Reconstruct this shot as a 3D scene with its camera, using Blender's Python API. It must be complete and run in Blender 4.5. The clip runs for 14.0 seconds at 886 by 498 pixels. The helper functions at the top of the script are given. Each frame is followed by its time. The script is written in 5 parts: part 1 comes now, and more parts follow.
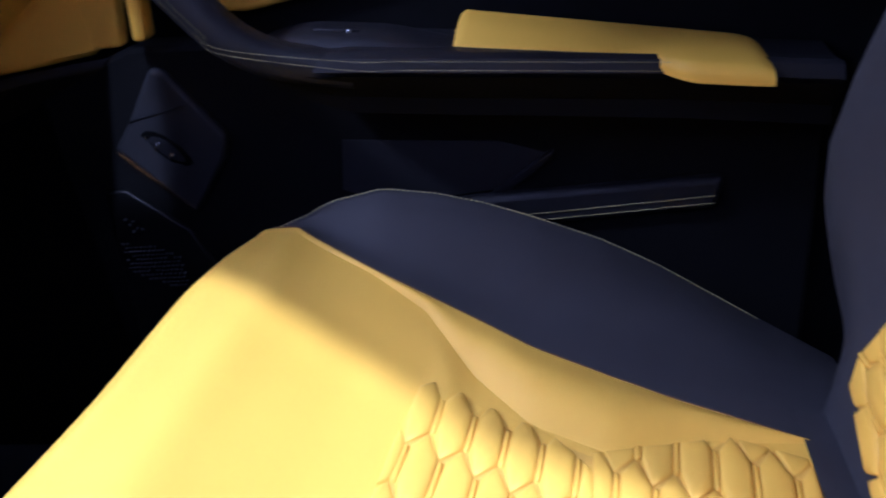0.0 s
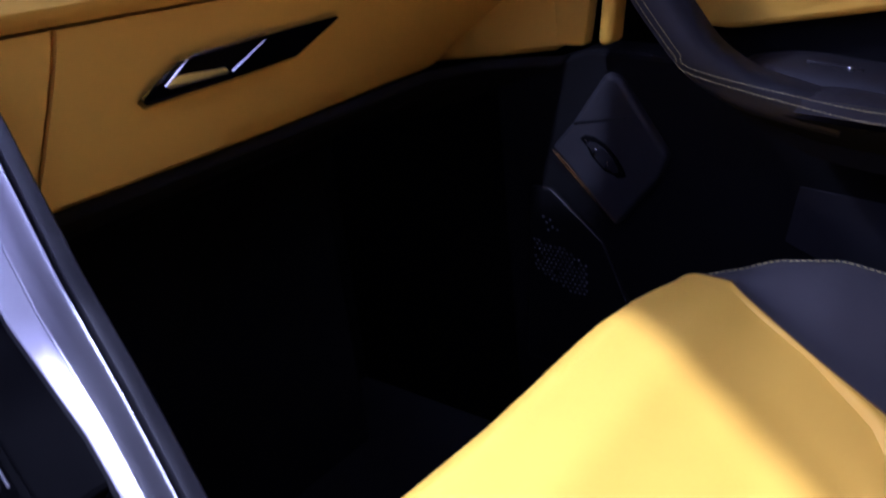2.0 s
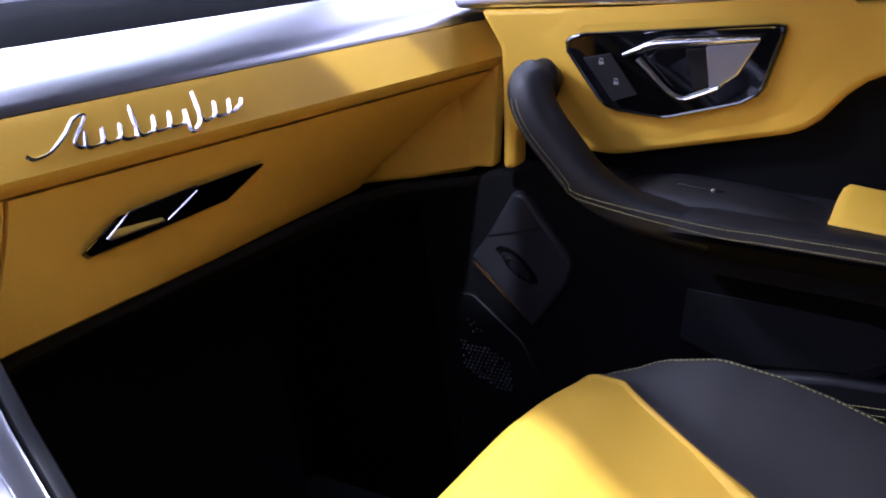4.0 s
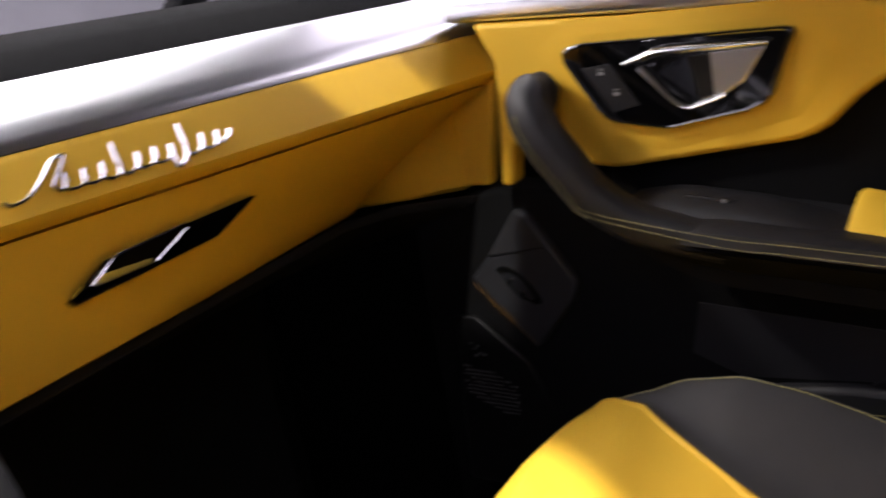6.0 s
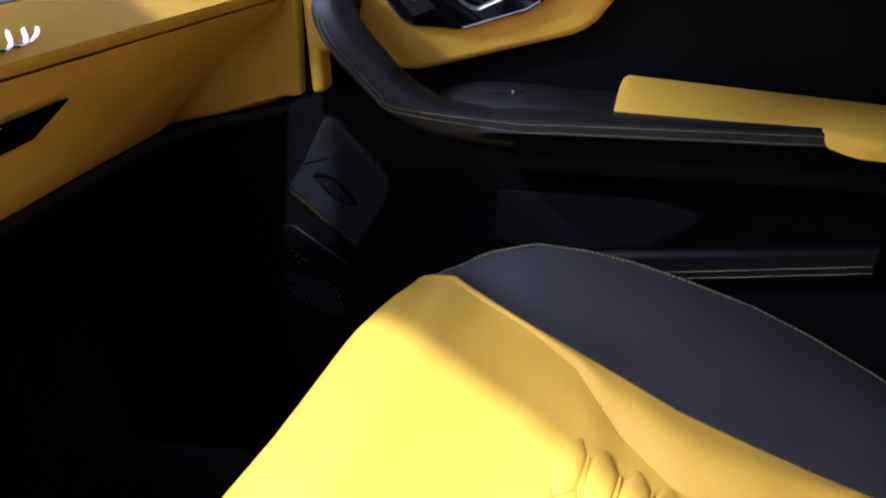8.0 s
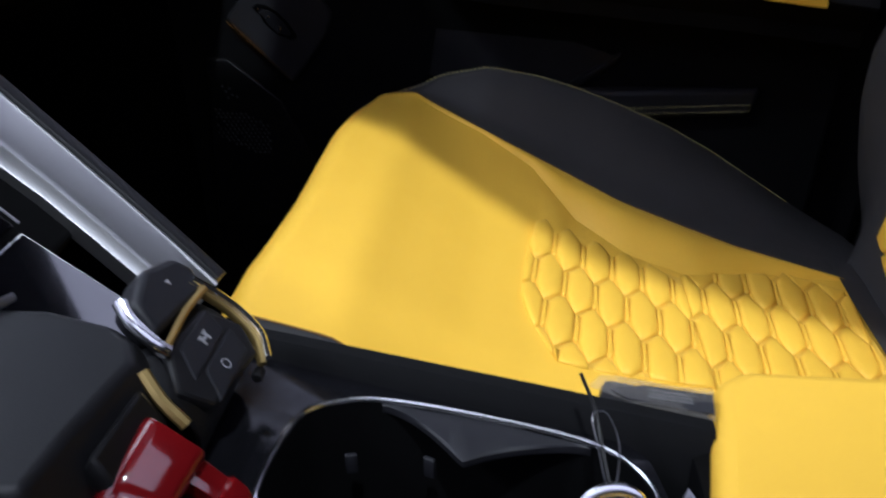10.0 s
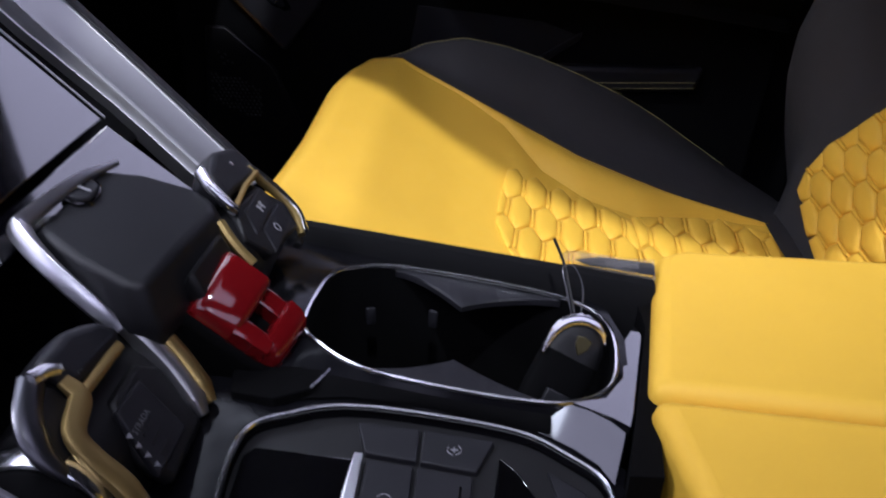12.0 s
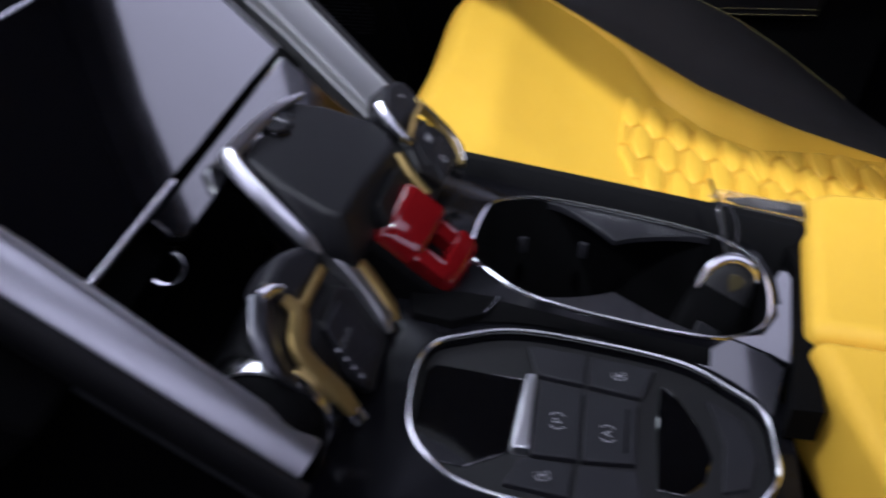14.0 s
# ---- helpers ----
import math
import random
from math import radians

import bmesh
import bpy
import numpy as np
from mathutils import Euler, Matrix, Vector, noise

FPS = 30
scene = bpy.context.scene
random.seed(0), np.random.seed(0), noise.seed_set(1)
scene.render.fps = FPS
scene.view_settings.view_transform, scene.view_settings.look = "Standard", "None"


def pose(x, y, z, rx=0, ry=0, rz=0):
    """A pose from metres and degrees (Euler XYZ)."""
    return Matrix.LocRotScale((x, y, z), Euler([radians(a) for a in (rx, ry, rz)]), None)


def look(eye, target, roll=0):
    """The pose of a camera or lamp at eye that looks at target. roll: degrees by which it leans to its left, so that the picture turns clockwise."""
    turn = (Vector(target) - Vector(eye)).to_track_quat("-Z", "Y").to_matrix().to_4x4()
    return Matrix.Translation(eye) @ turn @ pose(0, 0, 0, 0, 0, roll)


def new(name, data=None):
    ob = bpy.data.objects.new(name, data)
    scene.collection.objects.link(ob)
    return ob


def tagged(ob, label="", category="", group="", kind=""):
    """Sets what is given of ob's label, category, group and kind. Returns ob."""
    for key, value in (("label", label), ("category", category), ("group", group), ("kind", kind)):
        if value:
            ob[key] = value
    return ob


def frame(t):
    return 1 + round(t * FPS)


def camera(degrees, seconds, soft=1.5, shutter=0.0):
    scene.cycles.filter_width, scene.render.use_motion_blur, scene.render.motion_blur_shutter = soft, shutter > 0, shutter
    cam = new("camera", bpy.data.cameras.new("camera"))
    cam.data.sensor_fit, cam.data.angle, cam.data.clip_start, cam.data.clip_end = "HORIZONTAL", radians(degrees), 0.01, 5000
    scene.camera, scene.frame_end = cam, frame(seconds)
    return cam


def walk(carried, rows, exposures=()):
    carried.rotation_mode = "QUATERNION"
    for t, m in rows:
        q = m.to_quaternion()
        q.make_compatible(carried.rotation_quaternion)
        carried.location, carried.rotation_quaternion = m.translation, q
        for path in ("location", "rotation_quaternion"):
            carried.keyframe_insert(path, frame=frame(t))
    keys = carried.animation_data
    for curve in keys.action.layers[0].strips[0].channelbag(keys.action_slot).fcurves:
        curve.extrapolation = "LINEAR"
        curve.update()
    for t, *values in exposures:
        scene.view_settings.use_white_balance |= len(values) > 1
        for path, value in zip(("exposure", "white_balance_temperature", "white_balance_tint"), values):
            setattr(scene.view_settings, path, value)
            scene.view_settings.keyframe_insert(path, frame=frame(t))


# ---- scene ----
cam = camera(56.6, 14.0, soft=1.9, shutter=0.5)
PATH = [
    (0.0, 0.249, 0.047, 0.75, 63.77, 7.73, 8.25),
    (0.5, 0.234, 0.062, 0.759, 64.06, 6.66, 16.76),
    (1.0, 0.191, 0.087, 0.759, 63.68, 3.86, 28.32),
    (1.5, 0.18, 0.091, 0.759, 63.23, 4.47, 33.18),
    (2.0, 0.179, 0.104, 0.771, 66.07, 5.76, 37.37),
    (2.5, 0.167, 0.129, 0.783, 68.32, 6.42, 37.96),
    (3.0, 0.192, 0.111, 0.803, 69.61, 7.32, 36.21),
    (3.5, 0.246, 0.056, 0.811, 69.95, 7.99, 32.58),
    (3.7, 0.25, 0.073, 0.83, 70.73, 7.18, 33.39),
    (5.8, 0.209, 0.097, 0.832, 71.77, 8.27, 35.11),
    (6.0, 0.213, 0.102, 0.833, 71.57, 9.4, 31.64),
    (6.5, 0.216, 0.123, 0.822, 71.03, 9.18, 22.44),
    (7.0, 0.217, 0.123, 0.818, 69.91, 9.21, 19.25),
    (7.5, 0.226, 0.08, 0.797, 68.01, 8.82, 17.5),
    (7.7, 0.24, 0.058, 0.808, 66.8, 8.65, 18.14),
    (9.8, 0.078, -0.15, 0.7347, 63.08, 0.32, 5.73),
    (10.0, 0.087, -0.1408, 0.7367, 60.76, 1.2, 5.25),
    (10.5, 0.098, -0.1872, 0.7255, 59.27, 0.33, 2.24),
    (11.0, 0.065, -0.2606, 0.7162, 59.21, -1.8, 2.87),
    (11.5, 0.027, -0.2767, 0.7249, 59.78, -3.0, 2.84),
    (12.0, 0.069, -0.2689, 0.7321, 61.01, -1.35, 3.04),
    (12.5, 0.044, -0.3034, 0.7488, 62.93, -0.07, 5.61),
    (13.0, 0.042, -0.2843, 0.7388, 63.27, -2.67, 5.0),
    (13.5, 0.044, -0.2788, 0.7432, 55.92, -1.78, 1.62),
    (14.0, 0.012, -0.2917, 0.7546, 54.9, -0.85, 7.86),
]
walk(cam, [(t, pose(x, y, z, rx, ry, rz)) for t, x, y, z, rx, ry, rz in PATH],
     exposures=[(0.0, -0.08, 4450, 30), (0.5, -0.14, 4450, 29), (1.0, -0.08, 4420, 30), (1.5, -0.16, 4650, 41), (2.0, -0.03, 4650, 41), (2.5, 0.36, 4550, 26), (3.6, 0.44, 4800, 21), (6.0, 0.31, 6800, 9), (7.0, 0.26, 6500, 11), (7.7, 0.28, 5000, 16), (9.8, -0.72, 5450, 6), (10.5, -0.86, 5550, 10), (11.5, -0.84, 5600, 15), (12.8, -0.80, 5600, 13), (14.0, -0.74, 5650, 10)])

# ---- world and light ----
world = bpy.data.worlds.new("hall")
scene.world = world
world.use_nodes = True
world.node_tree.nodes["Background"].inputs[0].default_value = (0.80, 0.84, 1.0, 1)
world.node_tree.nodes["Background"].inputs[1].default_value = 0.17


def area_lamp(name, eye, target, sx, sy, watts, colour):
    data = bpy.data.lights.new(name, "AREA")
    data.shape, data.size, data.size_y, data.energy, data.color = "RECTANGLE", sx, sy, watts, colour
    ob = new(name, data)
    ob.matrix_world = look(eye, target)
    return ob


key = bpy.data.lights.new("ceiling_spot", "SPOT")
key.energy, key.color, key.shadow_soft_size, key.spot_size, key.spot_blend = 660, (1.0, 0.97, 0.94), 0.04, radians(25.8), 1.0
new("ceiling_spot", key).matrix_world = look((0.12, -0.81, 3.05), (0.13, 0.63, 0.4))

area_lamp("ceiling_lamp_twin", (0.12, -0.95, 3.05), (0.1, 0.3, 0.4), 0.03, 0.03, 6, (1.0, 0.97, 0.94))
# unseen fill lamp, added to brighten the door trim
area_lamp("fill_lamp_door", (0.9, -3.0, 2.85), (-0.1, 0.8, 0.6), 0.3, 0.3, 2.0, (1.0, 0.97, 0.94))
# unseen fill lamp, added for the fascia and upper door
area_lamp("fill_lamp_fascia", (-0.9, -0.45, 3.4), (-0.2, 0.8, 0.7), 0.30, 0.30, 3, (0.95, 0.97, 1.0))

# unseen fill lamp, added to lift the dark seat wing
area_lamp("fill_lamp_wing", (-2.5, -0.8, 1.9), (0.4, 0.6, 0.5), 0.8, 0.4, 8, (0.95, 0.96, 1.0))
area_lamp("ceiling_lamp_bonnet", (-2.6, -0.6, 3.3), (0.25, 0.55, 0.36), 0.35, 0.35, 96, (1.0, 0.97, 0.94))


# ---- materials ----
def material(name, colour, rough, metal=0.0, coat=0.0, grain=0.0, grain_size=900.0, vary=0.12, vary_size=14.0, rough_vary=0.08, sheen=0.0, cells=False, per_piece=0.0, spec=0.5):
    m = bpy.data.materials.new(name)
    m.use_nodes = True
    t = m.node_tree
    b = t.nodes["Principled BSDF"]
    b.inputs["Roughness"].default_value = rough
    b.inputs["Metallic"].default_value = metal
    b.inputs["Specular IOR Level"].default_value = spec
    b.inputs["Coat Weight"].default_value = coat
    b.inputs["Coat Roughness"].default_value = 0.04
    b.inputs["Sheen Weight"].default_value = sheen
    co = t.nodes.new("ShaderNodeTexCoord")
    big = t.nodes.new("ShaderNodeTexNoise")
    big.inputs["Scale"].default_value = vary_size
    big.inputs["Detail"].default_value = 6
    t.links.new(co.outputs["Object"], big.inputs["Vector"])
    ramp = t.nodes.new("ShaderNodeMix")
    ramp.data_type = "RGBA"
    dark = tuple(c * (1 - vary) for c in colour) + (1,)
    light = tuple(min(1, c * (1 + vary)) for c in colour) + (1,)
    ramp.inputs["A"].default_value, ramp.inputs["B"].default_value = dark, light
    t.links.new(big.outputs["Fac"], ramp.inputs["Factor"])
    colour_out = ramp.outputs["Result"]
    if per_piece:
        info = t.nodes.new("ShaderNodeObjectInfo")
        hsv = t.nodes.new("ShaderNodeHueSaturation")
        mr = t.nodes.new("ShaderNodeMapRange")
        mr.inputs["To Min"].default_value, mr.inputs["To Max"].default_value = 1 - per_piece, 1 + per_piece
        t.links.new(info.outputs["Random"], mr.inputs["Value"])
        t.links.new(mr.outputs["Result"], hsv.inputs["Value"])
        t.links.new(colour_out, hsv.inputs["Color"])
        colour_out = hsv.outputs["Color"]
    t.links.new(colour_out, b.inputs["Base Color"])
    mid = t.nodes.new("ShaderNodeTexNoise")
    mid.inputs["Scale"].default_value = vary_size * 5
    mid.inputs["Detail"].default_value = 8
    t.links.new(co.outputs["Object"], mid.inputs["Vector"])
    rr = t.nodes.new("ShaderNodeMapRange")
    rr.inputs["To Min"].default_value, rr.inputs["To Max"].default_value = max(0.0, rough - rough_vary), min(1.0, rough + rough_vary)
    t.links.new(mid.outputs["Fac"], rr.inputs["Value"])
    t.links.new(rr.outputs["Result"], b.inputs["Roughness"])
    if grain:
        if cells:
            g = t.nodes.new("ShaderNodeTexVoronoi")
            g.feature = "DISTANCE_TO_EDGE"
            out = g.outputs["Distance"]
        else:
            g = t.nodes.new("ShaderNodeTexNoise")
            g.inputs["Detail"].default_value = 4
            out = g.outputs["Fac"]
        g.inputs["Scale"].default_value = grain_size
        t.links.new(co.outputs["Object"], g.inputs["Vector"])
        bump = t.nodes.new("ShaderNodeBump")
        bump.inputs["Strength"].default_value = grain
        bump.inputs["Distance"].default_value = 0.0006
        t.links.new(out, bump.inputs["Height"])
        t.links.new(bump.outputs["Normal"], b.inputs["Normal"])
    return m


YELLOW = material("yellow_leather", (0.73, 0.44, 0.040), 0.52, grain=0.35, grain_size=1100, vary=0.05, cells=True, spec=0.25)
QUILT = material("quilted_yellow_leather", (0.73, 0.44, 0.040), 0.50, grain=0.35, grain_size=1100, vary=0.06, cells=True, per_piece=0.04, spec=0.25)
GROOVE = material("stitched_groove", (0.62, 0.36, 0.032), 0.75, grain=0.5, vary=0.2)
BLACK = material("black_leather", (0.011, 0.0108, 0.013), 0.5, grain=0.45, grain_size=1000, vary=0.18, cells=True, spec=0.35)
SEAT_BLACK = material("black_seat_leather", (0.034, 0.033, 0.0345), 0.62, grain=0.45, grain_size=1000, vary=0.15, cells=True, spec=0.18)
SATIN = material("satin_black", (0.005, 0.005, 0.0062), 0.17, spec=0.15, vary=0.25, vary_size=30, rough_vary=0.13)
# lighter than BLACK: lamp light on the foot panel is put into this colour
FOOT = material("lightened_black_leather", (0.017, 0.017, 0.020), 0.6, grain=0.45, grain_size=1000, vary=0.15, cells=True, spec=0.35)
# pale grey carries the lamp beam on the loudspeaker dots
GRILLE = material("lit_grille", (0.06, 0.06, 0.066), 0.5, vary=0.3, vary_size=40)
# also laid as painted shade under the door armrest
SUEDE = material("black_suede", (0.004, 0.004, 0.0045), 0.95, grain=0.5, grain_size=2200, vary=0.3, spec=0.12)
CARPET = material("black_carpet", (0.016, 0.016, 0.0175), 1.0, grain=1.0, grain_size=700, vary=0.4, spec=0.15)
PLASTIC = material("black_plastic", (0.0045, 0.0045, 0.005), 0.45, grain=0.25, grain_size=1600, vary=0.15, spec=0.35)
SOFT_GREY = material("dark_grey_plastic", (0.0105, 0.0105, 0.0130), 0.48, grain=0.2, grain_size=1800, vary=0.12, spec=0.28)
GLOSS = material("piano_black", (0.002, 0.002, 0.0025), 0.07, coat=1.0, vary=0.2, rough_vary=0.04)
SCREEN = material("screen_glass", (0.002, 0.002, 0.003), 0.08, coat=1.0, vary=0.15, rough_vary=0.03)
ALU = material("satin_aluminium", (0.80, 0.80, 0.83), 0.30, metal=1.0, grain=0.05, grain_size=1500, vary=0.04, rough_vary=0.015)
# lighter copy of BAR: the light on the near bar is in its colour
NEAR_BAR = material("lit_bar", (0.50, 0.50, 0.52), 0.34, metal=1.0, grain=0.08, grain_size=1500, vary=0.08, rough_vary=0.03)
BAR = material("brushed_bar", (0.42, 0.42, 0.42), 0.38, metal=1.0, grain=0.08, grain_size=1500, vary=0.05, rough_vary=0.02)
CHROME = material("chrome", (0.86, 0.86, 0.88), 0.2, metal=1.0, vary=0.05, rough_vary=0.05)
GOLD = material("bronze_metal", (0.50, 0.37, 0.14), 0.45, metal=1.0, grain=0.1, vary=0.12)
DARK_CHROME = material("dark_chrome", (0.11, 0.11, 0.12), 0.36, metal=1.0, vary=0.08)
EMBLEM = material("dull_emblem", (0.05, 0.042, 0.016), 0.4, metal=0.6, vary=0.2, vary_size=200)
PRINT = material("grey_print", (0.10, 0.10, 0.105), 0.5)
GRIP = material("grip_plastic", (0.0065, 0.0065, 0.0078), 0.45, grain=0.2, grain_size=1800, vary=0.12, spec=0.32)
RED = material("red_lacquer", (0.115, 0.0032, 0.0045), 0.11, coat=0.8, vary=0.1, rough_vary=0.05)
THREAD = material("yellow_thread", (0.36, 0.32, 0.13), 0.8, vary=0.25, vary_size=60)
DARK_THREAD = material("dark_thread", (0.16, 0.075, 0.012), 0.85, vary=0.3, vary_size=60)
MARK = material("pale_print", (0.26, 0.26, 0.28), 0.6, vary=0.1)
HEADLINER = material("headliner_fabric", (0.02, 0.02, 0.022), 0.95, grain=0.4, vary=0.2, spec=0.15)
# near black: shade in wells, recesses and folds is put into this colour
SHADED_BLACK = material("shaded_black", (0.0011, 0.0011, 0.0013), 0.85, grain=0.3, grain_size=1500, vary=0.2, spec=0.08)
PANEL = material("luminous_ceiling", (0.8, 0.8, 0.85), 0.6)
PANEL.node_tree.nodes["Principled BSDF"].inputs["Emission Color"].default_value = (0.90, 0.83, 1.0, 1)
PANEL.node_tree.nodes["Principled BSDF"].inputs["Emission Strength"].default_value = 2.2
TUBE = material("light_box_glass", (0.8, 0.8, 0.82), 0.5)
TUBE.node_tree.nodes["Principled BSDF"].inputs["Emission Color"].default_value = (0.95, 0.95, 1.0, 1)
TUBE.node_tree.nodes["Principled BSDF"].inputs["Emission Strength"].default_value = 8.2
for gloss in (GLOSS, SCREEN):
    gloss.node_tree.nodes["Principled BSDF"].inputs["Coat IOR"].default_value = 1.8
PAINT = material("hall_paint", (0.38, 0.38, 0.40), 0.8, grain=0.2, grain_size=60, vary=0.08, vary_size=2)


# ---- tools ----
def thing(name, label, category, at, group="", kind=""):
    ob = new(name)
    ob.location = at
    ob.empty_display_size = 0.05
    return tagged(ob, label, category, group, kind)


def mesh_object(name, bm, mat, smooth=38):
    bmesh.ops.recalc_face_normals(bm, faces=bm.faces)
    me = bpy.data.meshes.new(name)
    bm.to_mesh(me)
    bm.free()
    me.materials.append(mat)
    me.polygons.foreach_set("use_smooth", [True] * len(me.polygons))
    me.set_sharp_from_angle(angle=radians(smooth))
    # plane faces that lie between narrow bevels stay flat
    touch = {}
    for f in me.polygons:
        for k in f.edge_keys:
            touch.setdefault(k, []).append(f.index)
    area = [f.area for f in me.polygons]
    for f in me.polygons:
        near = sorted(area[i] for k in f.edge_keys for i in touch[k] if i != f.index)
        if near and f.area > 6 * near[len(near) // 2]:
            f.use_smooth = False
    return new(name, me)


def part(name, bm, mat, parent, label="", smooth=38):
    ob = mesh_object(name, bm, mat, smooth)
    ob.parent = parent
    if parent.type == "EMPTY":
        ob.matrix_parent_inverse = Matrix.Translation(parent.location).inverted()
    return tagged(ob, label)


def structure(name, bm, mat, label, category):
    return tagged(mesh_object(name, bm, mat), label, category, "", "structure")


def bevel_all(bm, width, segments=2, angle=25):
    bm.normal_update()
    edges = [e for e in bm.edges if len(e.link_faces) == 2 and e.calc_face_angle(0) > radians(angle)]
    if edges and width > 0:
        bmesh.ops.bevel(bm, geom=edges, offset=width, offset_type="OFFSET", segments=segments, profile=0.5, affect="EDGES", clamp_overlap=True)
    return bm


def loft(rings, closed=True, caps=True):
    bm = bmesh.new()
    rows = [[bm.verts.new(p) for p in r] for r in rings]
    n = len(rows[0])
    for a, b in zip(rows, rows[1:]):
        for i in range(n if closed else n - 1):
            j = (i + 1) % n
            bm.faces.new((a[i], a[j], b[j], b[i]))
    if caps and closed:
        bm.faces.new(rows[0][::-1])
        bm.faces.new(rows[-1])
    return bm


def prism(points, offset, width=0.0, segments=2):
    off = Vector(offset)
    bm = loft([[Vector(p) for p in points], [Vector(p) + off for p in points]])
    bmesh.ops.recalc_face_normals(bm, faces=bm.faces)
    return bevel_all(bm, width, segments)


def box(centre, size, width=0.0, turn=(0, 0, 0), segments=2):
    m = pose(*centre, *turn) @ Matrix.Diagonal((*size, 1))
    bm = bmesh.new()
    bmesh.ops.create_cube(bm, size=1, matrix=m)
    return bevel_all(bm, width, segments)


def spline(points, steps=8, closed=False):
    pts = [Vector(p) for p in points]
    n = len(pts)
    out = []
    for i in range(n if closed else n - 1):
        p1, p2 = pts[i], pts[(i + 1) % n]
        p0 = pts[i - 1] if (i or closed) else p1 * 2 - p2
        p3 = pts[(i + 2) % n] if (closed or i + 2 < n) else p2 * 2 - p1
        for k in range(steps):
            t = k / steps
            out.append(0.5 * (2 * p1 + (p2 - p0) * t + (2 * p0 - 5 * p1 + 4 * p2 - p3) * t * t + (3 * p1 - p0 - 3 * p2 + p3) * t ** 3))
    if not closed:
        out.append(pts[-1])
    return out


def sweep(path, wide, high, up=(0, 0, 1), segs=10, closed=False, power=1.0, scale=None):
    """A rounded bar along a path; wide across, high along up."""
    rings = []
    n = len(path)
    for i, p in enumerate(path):
        a = path[i - 1] if (i or closed) else path[i]
        b = path[(i + 1) % n] if (closed or i + 1 < n) else path[i]
        d = (Vector(b) - Vector(a)).normalized()
        side = d.cross(Vector(up)).normalized()
        top = side.cross(d)
        k = scale[i] if scale else 1.0
        ring = []
        for s in range(segs):
            c, q = math.cos(2 * math.pi * s / segs), math.sin(2 * math.pi * s / segs)
            c, q = math.copysign(abs(c) ** power, c), math.copysign(abs(q) ** power, q)
            ring.append(Vector(p) + side * c * wide * k / 2 + top * q * high * k / 2)
        rings.append(ring)
    if closed:
        rings.append(rings[0])
        bm = bmesh.new()
        rows = [[bm.verts.new(v) for v in r] for r in rings[:-1]]
        for i in range(n):
            a, b = rows[i], rows[(i + 1) % n]
            for s in range(segs):
                bm.faces.new((a[s], a[(s + 1) % segs], b[(s + 1) % segs], b[s]))
        return bm
    return loft(rings)


def stitches(path, spacing, length, wide, lift=(0, 0, 0.0008)):
    """A row of short raised threads along a path."""
    bm = bmesh.new()
    lengths = [0.0]
    for a, b in zip(path, path[1:]):
        lengths.append(lengths[-1] + (b - a).length)
    at, i = 0.0, 0
    while at + length < lengths[-1]:
        while lengths[i + 1] < at + length / 2:
            i += 1
        a, b = path[i], path[i + 1]
        d = (b - a).normalized()
        c = a + d * (at + length / 2 - lengths[i]) + Vector(lift)
        side = d.cross(Vector((0, 0, 1))).normalized() if abs(d.z) < 0.99 else Vector((0, 1, 0))
        up = side.cross(d)
        vs = [bm.verts.new(c + d * x * length / 2 + side * y * wide / 2 + up * z * wide / 2) for x, y, z in ((-1, -1, 0), (-1, 0, 1), (-1, 1, 0), (1, -1, 0), (1, 0, 1), (1, 1, 0))]
        for f in ((0, 1, 4, 3), (1, 2, 5, 4), (0, 2, 1), (3, 4, 5), (0, 3, 5, 2)):
            bm.faces.new([vs[k] for k in f])
        at += spacing
    return bm


def interp(x, xs, ys):
    return float(np.interp(x, xs, ys))


def join(*bms):
    out = bmesh.new()
    for b in bms:
        me = bpy.data.meshes.new("t")
        b.to_mesh(me)
        b.free()
        out.from_mesh(me)
        bpy.data.meshes.remove(me)
    return out


